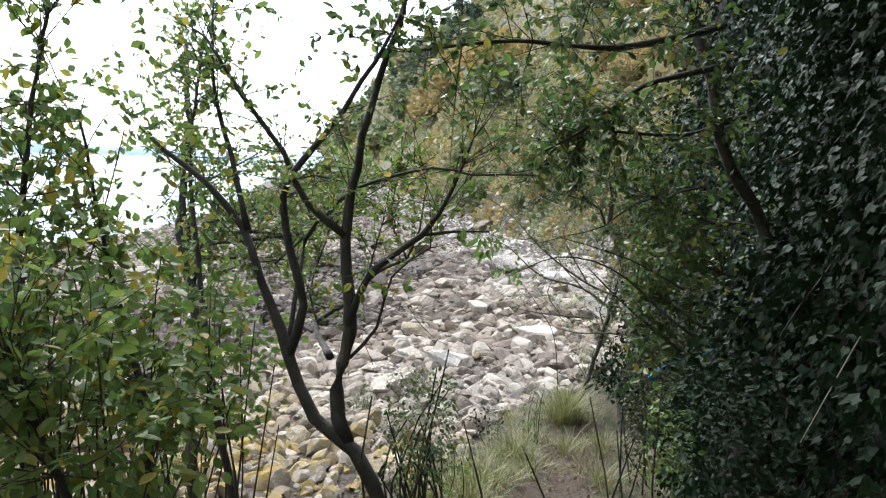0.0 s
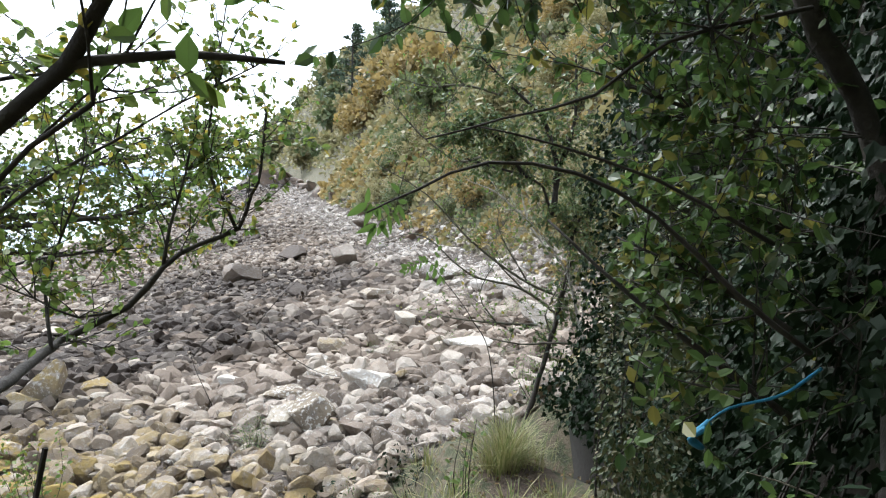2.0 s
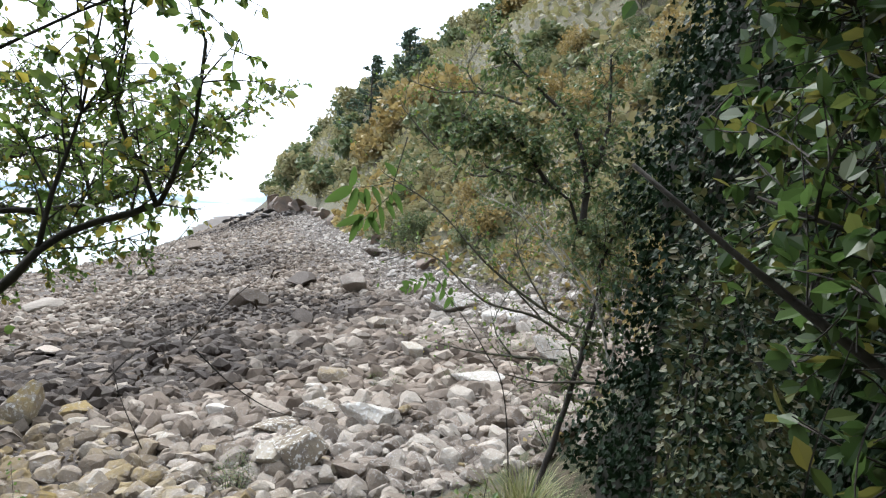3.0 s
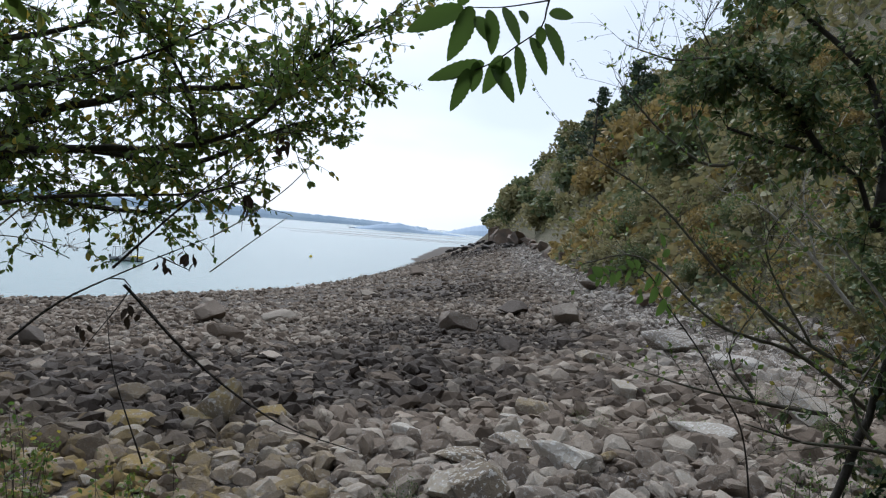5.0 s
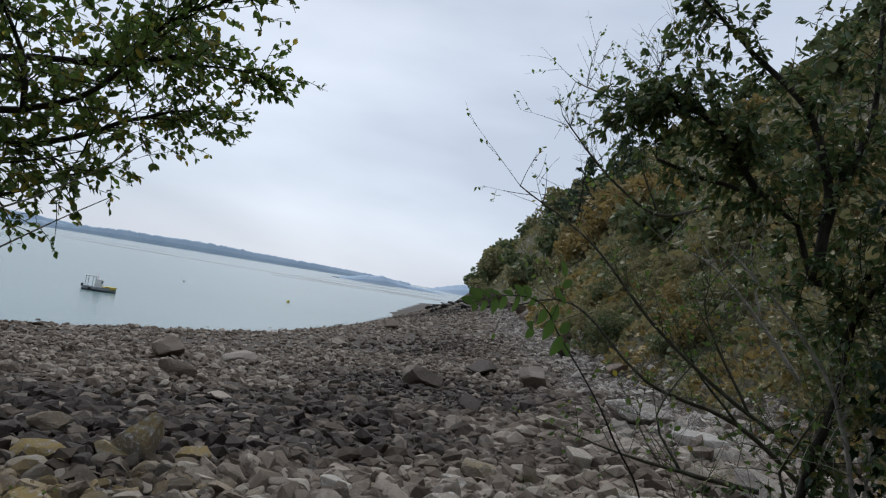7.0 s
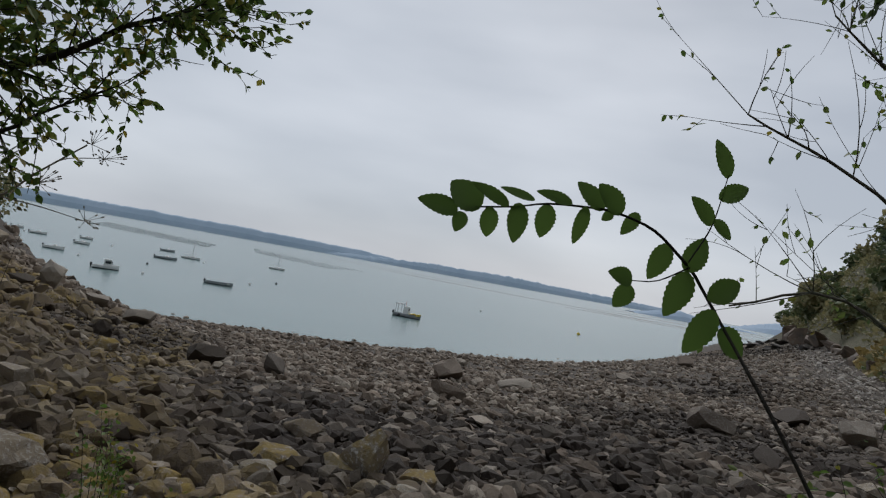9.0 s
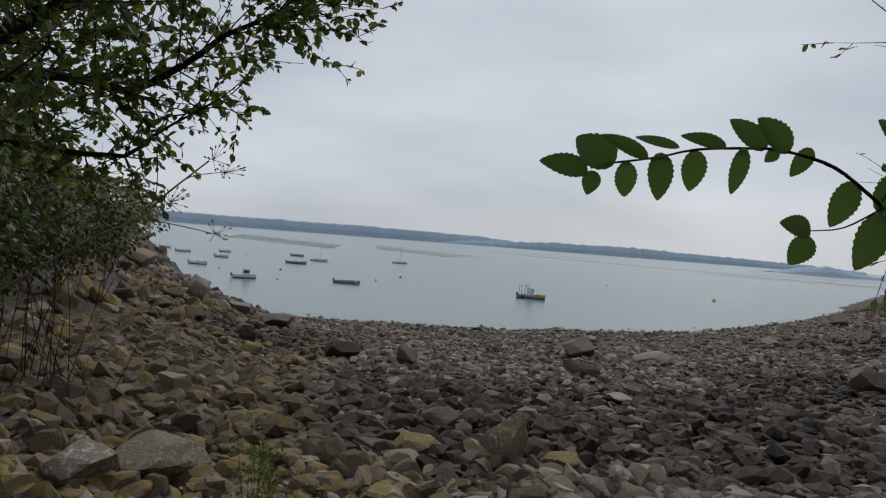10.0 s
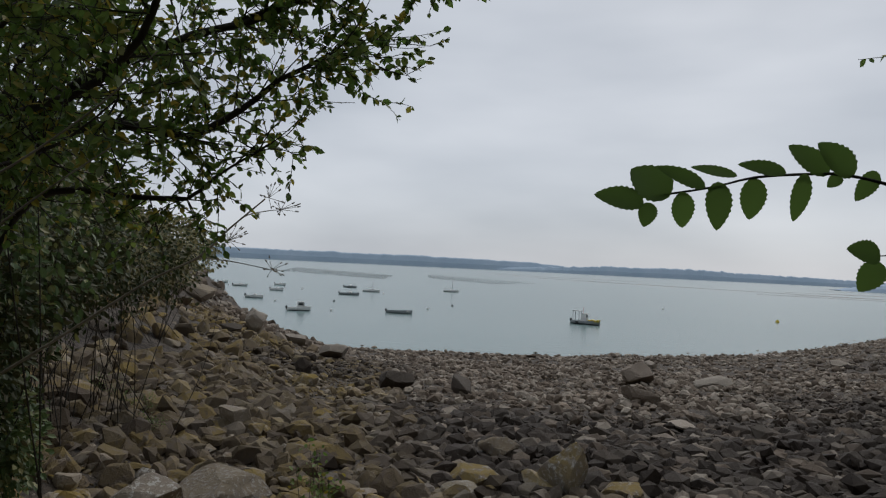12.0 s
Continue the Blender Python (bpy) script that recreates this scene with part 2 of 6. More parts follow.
# Darker version of LEAF for the hazel; shade is mixed into the greens.
SHADED_HAZEL_LEAF = leaf_material("shaded_hazel_leaf", ((0.040, 0.076, 0.022), (0.061, 0.112, 0.029), (0.090, 0.153, 0.040), (0.054, 0.090, 0.025), (0.216, 0.198, 0.045)), 0.45)
BANK_LEAF = leaf_material("bank_leaf", ((0.028, 0.045, 0.016), (0.045, 0.062, 0.022), (0.07, 0.078, 0.03), (0.09, 0.075, 0.032)), 0.2, 0.6)
PINE = leaf_material("pine_needle", ((0.039, 0.064, 0.036), (0.056, 0.087, 0.048), (0.077, 0.105, 0.063)), 0.1, 0.6)
# Land across the bay: sea haze is painted in as a pale blue base colour.
FAR = textured("haze_tinted_shore", ((0.29, 0.37, 0.455), (0.33, 0.41, 0.49), (0.37, 0.44, 0.52)), 0.012, 1.0, 0, 0.08, island=False, gloss=0.0)
FARTHER = textured("haze_tinted_land", ((0.36, 0.44, 0.54), (0.40, 0.48, 0.57)), 0.006, 1.0, 0, 0.05, island=False, gloss=0.0)
MUD = textured("tidal_sand", ((0.12, 0.11, 0.10), (0.19, 0.175, 0.16), (0.25, 0.235, 0.22)), 0.05, 0.8, 0, 0.4, island=False)
WHITE = textured("white_gelcoat", ((0.6, 0.6, 0.58), (0.75, 0.75, 0.73)), 1.2, 0.4, 0, 9, island=False)
GREY_HULL = textured("grey_hull", ((0.20, 0.22, 0.23), (0.32, 0.34, 0.35)), 1.5, 0.5, 0.1, 12, island=False)
DARK_PAINT = textured("dark_hull", ((0.02, 0.025, 0.035), (0.04, 0.045, 0.055)), 2, 0.4, 0, 10, island=False)
YELLOW = textured("yellow_paint", ((0.5, 0.38, 0.03), (0.65, 0.5, 0.05)), 3, 0.5, 0, 14, island=False)
BLACK = textured("black_plastic", ((0.015, 0.015, 0.017), (0.03, 0.03, 0.032)), 4, 0.4, 0, 30, island=False)
STEEL = textured("grey_steel", ((0.3, 0.31, 0.32), (0.42, 0.43, 0.44)), 4, 0.4, 0, 20, metal=0.6, island=False)
RED = textured("red_paint", ((0.35, 0.05, 0.03), (0.45, 0.08, 0.05)), 4, 0.5, 0, 20, island=False)
BLUE = textured("blue_rope", ((0.02, 0.16, 0.30), (0.04, 0.27, 0.42)), 30, 0.7, 0.3, 200, island=False)
GLASS = textured("tinted_glass", ((0.02, 0.025, 0.03), (0.03, 0.035, 0.04)), 2, 0.08, 0, 8, island=False)


def water_material():
    m, nodes, links, bsdf = shader("sea_water")
    geo = nodes.new("ShaderNodeNewGeometry")
    mp = nodes.new("ShaderNodeMapping")
    mp.inputs["Scale"].default_value = (0.35, 1.0, 1.0)
    links.new(geo.outputs["Position"], mp.inputs[0])
    n = nodes.new("ShaderNodeTexNoise")
    n.inputs["Scale"].default_value, n.inputs["Detail"].default_value = 0.9, 5
    links.new(mp.outputs[0], n.inputs["Vector"])
    wide = nodes.new("ShaderNodeTexNoise")
    wide.inputs["Scale"].default_value, wide.inputs["Detail"].default_value = 0.014, 4
    links.new(mp.outputs[0], wide.inputs["Vector"])
    ramp = nodes.new("ShaderNodeValToRGB")
    ramp.color_ramp.elements[0].position, ramp.color_ramp.elements[0].color = 0.35, (0.115, 0.185, 0.18, 1)
    ramp.color_ramp.elements[1].position, ramp.color_ramp.elements[1].color = 0.65, (0.15, 0.22, 0.215, 1)
    links.new(wide.outputs["Fac"], ramp.inputs[0])
    links.new(ramp.outputs[0], bsdf.inputs["Base Color"])
    bsdf.inputs["Roughness"].default_value, bsdf.inputs["IOR"].default_value = 0.22, 1.33
    b = nodes.new("ShaderNodeBump")
    b.inputs["Strength"].default_value, b.inputs["Distance"].default_value = 0.35, 0.12
    links.new(n.outputs["Fac"], b.inputs["Height"])
    links.new(b.outputs[0], bsdf.inputs["Normal"])
    return m


WATER = water_material()


# ---- mesh helpers ----
def mesh_object(name, verts, faces, material, parent=None, label="", smooth=False):
    me = bpy.data.meshes.new(name)
    me.from_pydata([tuple(v) for v in verts], [], [tuple(f) for f in faces])
    me.materials.append(material)
    if smooth:
        me.polygons.foreach_set("use_smooth", [True] * len(me.polygons))
    me.update()
    ob = new(name, me)
    if parent:
        ob.parent = parent
        ob.matrix_parent_inverse = Matrix.Translation(parent.location).inverted()
    if label:
        tagged(ob, label)
    return ob


def part(name, bm, material, parent, label="", smooth=False):
    """One bmesh as one mesh under a thing or a part, in the parent's space."""
    me = bpy.data.meshes.new(name)
    bm.to_mesh(me)
    bm.free()
    me.materials.append(material)
    if smooth:
        me.polygons.foreach_set("use_smooth", [True] * len(me.polygons))
    ob = new(name, me)
    ob.parent = parent
    return tagged(ob, label)


def thing(name, place, label, category, group="", kind=""):
    e = new(name)
    e.location = place
    e.empty_display_size = 0.2
    return tagged(e, label, category, group, kind)


def joined(pieces):
    verts, faces, n = [], [], 0
    for v, f in pieces:
        verts.append(np.asarray(v, float))
        faces += [tuple(i + n for i in q) for q in f]
        n += len(v)
    return np.concatenate(verts), faces


def spline(points, step=0.12):
    """A smooth line through the points."""
    p = np.array(points, float)
    p = np.vstack([2 * p[0] - p[1], p, 2 * p[-1] - p[-2]])
    out = []
    for i in range(1, len(p) - 2):
        n = max(2, int(np.linalg.norm(p[i + 1] - p[i]) / step))
        for t in np.arange(n) / n:
            a, b, c, d = p[i - 1], p[i], p[i + 1], p[i + 2]
            out.append(0.5 * (2 * b + (c - a) * t + (2 * a - 5 * b + 4 * c - d) * t**2 + (3 * b - a - 3 * c + d) * t**3))
    out.append(p[-2])
    return np.array(out)


def tube(line, r0, r1, sides=7, wobble=0.1):
    """A tapered, slightly uneven round stem along a line."""
    line = np.asarray(line, float)
    n = len(line)
    ahead = np.gradient(line, axis=0)
    ahead /= np.linalg.norm(ahead, axis=1)[:, None] + 1e-9
    side = np.cross(ahead, (0.31, 0.17, 0.93))
    side /= np.linalg.norm(side, axis=1)[:, None] + 1e-9
    other = np.cross(ahead, side)
    r = np.linspace(r0, r1, n) * (1 + wobble * rng.uniform(-1, 1, n))
    a = np.arange(sides) * 2 * np.pi / sides
    verts = (line[:, None] + r[:, None, None] * (np.cos(a)[None, :, None] * side[:, None] + np.sin(a)[None, :, None] * other[:, None])).reshape(-1, 3)
    faces = [(i * sides + j, i * sides + (j + 1) % sides, (i + 1) * sides + (j + 1) % sides, (i + 1) * sides + j) for i in range(n - 1) for j in range(sides)]
    faces += [tuple(range(sides))[::-1], tuple((n - 1) * sides + j for j in range(sides))]
    return verts, faces


OVAL = np.array([(0, 0, 0), (0.25, 0.26, 0.05), (0.6, 0.30, 0.04), (1, 0, -0.06), (0.6, -0.30, 0.04), (0.25, -0.26, 0.05), (0.5, 0, -0.03)])
OVAL_FACES = [(0, 6, 2, 1), (6, 3, 2), (0, 5, 4, 6), (6, 4, 3)]
IVY_SHAPE = np.array([(0, 0, 0), (-0.1, 0.34, 0.03), (0.35, 0.5, 0.02), (0.5, 0.24, 0.04), (1, 0, -0.1), (0.5, -0.24, 0.04), (0.35, -0.5, 0.02), (-0.1, -0.34, 0.03), (0.4, 0, -0.04)])
IVY_FACES = [(0, 8, 3, 2, 1), (8, 4, 3), (0, 7, 6, 5, 8), (8, 5, 4)]
NARROW = OVAL * (1, 0.45, 1)
CARD = np.array([(0, -0.5, 0), (0.5, -0.35, 0.12), (1, 0.1, 0), (0.55, 0.5, 0.1), (0.1, 0.4, -0.05)])
CARD_FACES = [(0, 1, 2, 3, 4)]


def leaves(place, ahead, size, shape=OVAL, faces=OVAL_FACES, droop=0.3):
    """One leaf of the shape at every place, pointing ahead, with a random turn."""
    n = len(place)
    ahead = ahead / (np.linalg.norm(ahead, axis=1)[:, None] + 1e-9) + np.array((0, 0, -droop))
    ahead /= np.linalg.norm(ahead, axis=1)[:, None] + 1e-9
    up = rng.normal(0, 0.75, (n, 3)) + (0, 0, 1)
    side = np.cross(up, ahead)
    side /= np.linalg.norm(side, axis=1)[:, None] + 1e-9
    up = np.cross(ahead, side)
    s = np.asarray(size)[:, None, None]
    v = place[:, None] + s * (shape[None, :, 0, None] * ahead[:, None] + shape[None, :, 1, None] * side[:, None] + shape[None, :, 2, None] * up[:, None])
    k = len(shape)
    f = [tuple(i * k + j for j in q) for i in range(n) for q in faces]
    return v.reshape(-1, 3), f


def in_the_way(p):
    """Whether points hang in the space that people keep free as they walk along the path."""
    p = np.atleast_2d(p)
    gap = np.full(len(p), 9.0)
    for a, b in zip(CLEAR[:-1], CLEAR[1:]):
        a, b = np.array(a), np.array(b)
        t = np.clip(((p[:, :2] - a) @ (b - a)) / ((b - a) @ (b - a)), 0, 1)
        gap = np.minimum(gap, np.linalg.norm(p[:, :2] - a - t[:, None] * (b - a), axis=1))
    return (gap < 0.45) & (p[:, 2] < 11.6 + np.clip(-p[:, 0] - 3, 0, 3) * 0.2)


CLEAR = ((-8, -5.4), (-5.75, -3.95), (-3.67, -2.5), (-2.1, -1.34), (-0.2, -0.5), (0.0, 0.35))


def twigs_on(limb, count, length, start=0.25, leaf=0.05, per=9, spread=0.9, up=0.1, bare=0.0, r=0.004, second=2):
    """Twigs that leave a limb, fork, and carry leaves: the tubes, and the places, ways and sizes of the leaves."""
    limb = np.asarray(limb)
    tubes, place, way, size = [], [], [], []
    for _ in range(count):
        i = int(len(limb) * (start + (1 - start) * rng.random()))
        i = min(max(i, 1), len(limb) - 1)
        base, along = limb[i], limb[i] - limb[i - 1]
        along = along / (np.linalg.norm(along) + 1e-9)
        for depth in range(1 + second):
            way_now = along * rng.uniform(0.2, 1.0) + rng.normal(0, spread * 0.6, 3) + (0, 0, up)
            way_now /= np.linalg.norm(way_now)
            span = length * rng.uniform(0.5, 1.2) * (1.0 if depth == 0 else 0.6)
            m = 6
            bend = rng.normal(0, 0.16, 3) * span
            s = np.linspace(0, 1, m)[:, None]
            line = base + way_now * span * s + bend * s * s
            if depth == 0:
                first = line
            if in_the_way(line).any():
                continue
            tubes.append(tube(line, r * (1 if depth == 0 else 0.6), r * 0.3, 4, 0))
            k = int(per * rng.uniform(0.6, 1.3))
            if rng.random() >= bare:
                t = rng.uniform(0.15, 1.0, k)
                place.append(base + way_now * span * t[:, None] + bend * (t * t)[:, None])
                way.append(way_now * 0.7 + rng.normal(0, 0.7, (k, 3)))
                size.append(leaf * rng.uniform(0.55, 1.25, k))
            base, along = first[rng.integers(2, m)], way_now
    return tubes, place, way, size


def tree(name, place, label, stems, bark, leaf_mat, crown, category="tree", shape=OVAL, faces=OVAL_FACES, droop=0.3, extra=()):
    """stems: (points, r0, r1, twig options or None); each stem is a limb of its own."""
    e = thing(name, place, label, category)
    twig_pieces, lp, lw, ls = [], [], [], []
    for k, (points, r0, r1, opts) in enumerate(stems):
        line = spline(points)
        line[1:-1] += rng.normal(0, r0 * 0.12, (len(line) - 2, 3))
        v, f = tube(line, r0, r1, 9 if r0 > 0.03 else 6)
        mesh_object("trunk" if k == 0 else "limb", v, f, bark, e, smooth=True)
        if opts:
            t, p, w, s = twigs_on(line, **opts)
            twig_pieces += t
            lp += p
            lw += w
            ls += s
    if twig_pieces:
        tagged(mesh_object("fine_twig", *joined(twig_pieces), bark, e), kind="stuff")
    for p, w, s in extra:
        lp.append(p), lw.append(w), ls.append(s)
    if lp:
        lp, lw, ls = np.concatenate(lp), np.concatenate(lw), np.concatenate(ls)
        ok = ~in_the_way(lp)
        v, f = leaves(lp[ok], lw[ok], ls[ok], shape, faces, droop)
        mesh_object(crown, v, f, leaf_mat, e, smooth=False)
    return e


# ---- ground ----
SHORE_X = (-80, -40, -17.5, 2, 16.6, 30, 46.4, 67, 90, 129, 200)
SHORE_Y = (62, 72, 77.5, 80.5, 87, 94, 110, 135, 165, 223, 330)
FOOT_X = (-20, -8, 0, 6, 11, 16.5, 25.5, 45, 81, 110, 160, 220)
FOOT_Y = (9, 5, 3.5, 2.6, 3.6, 7, 20, 52, 103, 154, 229, 300)
FOOT_Z = (7.3, 7.3, 7.3, 7.3, 7.25, 7.2, 7.0, 7.9, 8.6, 8.4, 6, 4)
PATH_X = (-20, -8, -5.75, -3.67, -2.56, -1.7, -0.2, 0.2, 2)
PATH_Y = (-12, -5.4, -3.95, -2.5, -1.74, -1.14, -0.5, -0.1, 0.9)


def ease(t):
    t = np.clip(t, 0, 1)
    return t * t * (3 - 2 * t)


def beach(x, y):
    yw, yc, zc = np.interp(x, SHORE_X, SHORE_Y), np.interp(x, FOOT_X, FOOT_Y), np.interp(x, FOOT_X, FOOT_Z)
    yc = np.minimum(yc, yw - 8)
    u = (yw - y) / (yw - yc)
    z = np.where(u >= 0, zc * np.clip(u, 0, 1.0) ** 0.95, np.maximum((yw - y) * 0.05, -3))
    lat = (x + 2.5) * -0.972 + (y - 5) * -0.233
    rise = 0.42 * np.where(lat > 0, lat**2 / (lat + 2), 0) + 0.5 * np.maximum(lat - 9, 0)
    return z + np.minimum(rise, 16) * np.clip((82 - y) / 22, 0, 1)


def hill(x, y):
    """Height of the wooded slope above the foot of the cliff; below zero on the beach."""
    yc, zc = np.interp(x, FOOT_X, FOOT_Y), np.interp(x, FOOT_X, FOOT_Z)
    lat = (yc - y) * np.interp(x, (4, 16, 30), (0.95, 0.75, 0.58))
    fade = ease((x - 1.6) / 2.5)
    return np.where(lat > 0, np.minimum(np.interp(x, (20, 60, 100, 130), (1.0, 1.15, 1.55, 2.0)) * lat, 12 + 0.7 * lat) * fade, -1.0), zc


def ground_z(x, y):
    x, y = np.asarray(x, float), np.asarray(y, float)
    z = beach(x, y)
    yp = np.interp(x, PATH_X, PATH_Y)
    wide = np.interp(x, (-3, -1), (0.85, 1.1))
    zp = np.interp(x, (-9, -5.8, -4.6, -3.67, -2.56, -1.7, -0.2), (10.8, 10.3, 10.05, 9.72, 9.3, 9.07, 8.9))
    near = ease((1.3 - x) / 0.9) * ease((x + 16) / 6)
    z = z + (zp - z) * ease((yp + np.interp(x, (-3.5, -1.5), (3.0, 1.9)) - y) / np.interp(x, (-3.5, -1.5), (2.0, 1.3))) * near
    bank = np.maximum(yp - wide - y, 0)
    z = np.where(x < 4, z + np.minimum(1.5 * bank, 8 + 0.5 * bank) * ease((4 - x) / 1.5), z)
    h, zc = hill(x, y)
    z = np.where(h > 0, np.maximum(z, zc * ease(h * 3) + (1 - ease(h * 3)) * z + h), z)
    return np.minimum(z, 60)


def surface_z(x, y):
    """The ground with its small hollows and rises."""
    x, y = np.asarray(x, float), np.asarray(y, float)
    z = ground_z(x, y)
    uneven = np.array([noise.noise(Vector((a * 0.9, b * 0.9, 0.0))) * 0.10 + noise.noise(Vector((a * 0.17, b * 0.17, 3.0))) * 0.35 for a, b in zip(x.ravel(), y.ravel())]).reshape(x.shape)
    near_zone = (np.abs(x) < 200) & (y < 200) & (y > -60)
    calm = ease(np.hypot(x + 2.5, y + 0.8) / 9)
    return z + np.where(near_zone, uneven * (0.15 + 0.85 * calm), 0) * np.where(z < 0.3, 0.3, 1.0)


def spaced(parts):
    out = []
    for a, b, n in parts:
        out += list(np.linspace(a, b, n, endpoint=False))
    return np.array(out + [parts[-1][1]])


gx = spaced([(-4500, -400, 6), (-400, -60, 16), (-60, -12, 40), (-12, 20, 110), (20, 60, 50), (60, 180, 50), (180, 500, 16), (500, 4500, 6)])
gy = spaced([(-4500, -300, 6), (-300, -40, 14), (-40, -6, 30), (-6, 16, 80), (16, 60, 60), (60, 180, 60), (180, 500, 16), (500, 4500, 6)])
mx, my = np.meshgrid(gx, gy, indexing="ij")
mz = surface_z(mx, my)
ny = len(gy)
g_faces = [(i * ny + j, (i + 1) * ny + j, (i + 1) * ny + j + 1, i * ny + j + 1) for i in range(len(gx) - 1) for j in range(ny - 1)]
ground = mesh_object("ground", np.stack([mx, my, mz], -1).reshape(-1, 3), g_faces, GROUND, smooth=True)
h_all, _ = hill(mx, my)
yp_all = np.interp(mx, PATH_X, PATH_Y)
lat_all = (mx + 2.5) * -0.972 + (my - 5) * -0.233
soil_all = np.maximum(np.maximum(ease((h_all + 0.6) / 1.6), ease((lat_all - 11) / 4)), np.where(mx < 4, ease((yp_all + 2.3 - my) / 0.8), 0) * ease((4 - mx) / 1.5))
path_all = ease((0.6 - np.abs(my - yp_all)) / 0.45) * np.where((mx < 1.2) & (mx > -14), 1.0, 0.0)
cover = ground.data.attributes.new("cover", "FLOAT_COLOR", "POINT")
cover.data.foreach_set("color", np.stack([path_all, soil_all, ease((4.5 - np.abs(my - np.interp(mx, SHORE_X, SHORE_Y) + 1.0)) / 2.5) * ease((44 - mx) / 14), 0 * soil_all + 1], -1).astype(np.float32).ravel())
tagged(ground, "shingle beach sloping to the sea below a wooded bank", "ground", kind="structure")


def ground_at(x, y):
    return float(surface_z(x, y))


sea = mesh_object("water", [(-4600, 30, 0), (4600, 30, 0), (4600, 4600, 0), (-4600, 4600, 0)], [(0, 1, 2, 3)], WATER)
tagged(sea, "calm grey-green sea at low tide", "sea", kind="structure")


# ---- distance ----
def ridge(name, ends, height, material, label, seed, depth=60.0, steps=260, bump=1.0):
    """A long far shore: a bank with an uneven tree line on top."""
    a, b = np.array(ends[0], float), np.array(ends[1], float)
    back = np.array([-(b - a)[1], (b - a)[0]]) / np.linalg.norm(b - a)
    if back[1] < 0:
        back = -back
    verts, faces = [], []
    for i in range(steps + 1):
        s = i / steps
        p = a + (b - a) * s
        h = np.interp(s, np.linspace(0, 1, len(height)), height)
        h = h * (1 + 0.10 * noise.noise(Vector((s * 14, seed, 0)))) + bump * (3.2 * noise.noise(Vector((s * 70, seed, 1))) + 2.4 * noise.noise(Vector((s * 190, seed, 2))))
        h = max(h, 0.5)
        for d, z in ((0, -1), (depth * 0.08, h * 0.45), (depth * 0.25, h * 0.9), (depth * 0.5, h), (depth, h * 0.6), (depth * 1.5, -1)):
            q = p + back * d
            verts.append((q[0], q[1], z))
    for i in range(steps):
        for j in range(5):
            faces.append((i * 6 + j, (i + 1) * 6 + j, (i + 1) * 6 + j + 1, i * 6 + j + 1))
    return tagged(mesh_object(name, verts, faces, material, smooth=False), label, "far shore", kind="structure")


# FAR and FARTHER tint these ridges with haze; there is no mist between.
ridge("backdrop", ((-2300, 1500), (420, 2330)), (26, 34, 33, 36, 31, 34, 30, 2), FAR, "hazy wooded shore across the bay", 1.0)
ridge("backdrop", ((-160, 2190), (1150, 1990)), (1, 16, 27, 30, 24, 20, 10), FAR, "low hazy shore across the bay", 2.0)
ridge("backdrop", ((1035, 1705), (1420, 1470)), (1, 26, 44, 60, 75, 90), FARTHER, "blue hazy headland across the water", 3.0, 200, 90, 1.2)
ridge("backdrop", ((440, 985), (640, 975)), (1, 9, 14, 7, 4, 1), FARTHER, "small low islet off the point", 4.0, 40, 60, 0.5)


def sandbar(a, b, width, seed):
    """A thin bank of wet sand that lies just out of the water."""
    a, b = np.array(a, float), np.array(b, float)
    n, verts, faces = 40, [], []
    for i in range(n + 1):
        s = i / n
        p = a + (b - a) * s
        w = width * math.sin(math.pi * min(max(s, 0.02), 0.98)) ** 0.6 * (0.7 + 0.6 * noise.noise(Vector((s * 9, seed, 0))))
        off = 8 * noise.noise(Vector((s * 4, seed, 4)))
        for d, z in ((-1, -0.05), (-0.4, 0.16), (0.4, 0.16), (1, -0.05)):
            verts.append((p[0], p[1] + off + d * w, z))
    for i in range(n):
        for j in range(3):
            faces.append((i * 4 + j, (i + 1) * 4 + j, (i + 1) * 4 + j + 1, i * 4 + j + 1))
    tagged(mesh_object("sandbar", verts, faces, MUD), "thin bar of wet sand bared by the tide", "sandbar", "bars off the beach", "structure")


for k, bar in enumerate((((20, 740), (140, 625), 7), ((60, 690), (200, 560), 5), ((120, 640), (300, 470), 9), ((200, 520), (420, 500), 9), ((230, 620), (520, 700), 16), ((-40, 900), (160, 860), 14), ((330, 820), (640, 860), 14), ((160, 480), (330, 440), 4))):
    sandbar(*bar, 10.0 + k)


# ---- stones ----
def stone_shape(seed, detail):
    """An angular, slightly flattened stone about one metre across."""
    r = np.random.default_rng(seed)
    bm = bmesh.new()
    bmesh.ops.create_icosphere(bm, subdivisions=detail, radius=0.5)
    planes = [(lambda v: v / np.linalg.norm(v))(r.normal(0, 1, 3)) for _ in range(13)]
    cut = r.uniform(0.20, 0.40, 13)
    stretch = np.array((r.uniform(0.85, 1.25), r.uniform(0.65, 1.0), r.uniform(0.4, 0.72)))
    for v in bm.verts:
        p = np.array(v.co)
        for n, c in zip(planes, cut):
            d = p @ n - c
            if d > 0:
                p = p - n * d * 0.97
        p *= 1 + 0.12 * noise.noise(Vector(p * 3.1 + seed)) + 0.05 * noise.noise(Vector(p * 8.3 + seed))
        v.co = p * stretch
    v = np.array([w.co for w in bm.verts])
    f = [tuple(w.index for w in q.verts) for q in bm.faces]
    bm.free()
    return v, f


COARSE = [stone_shape(20 + i, 1) for i in range(10)]
MEDIUM = [stone_shape(40 + i, 2) for i in range(12)]
FINE = [stone_shape(60 + i, 3) for i in range(10)]


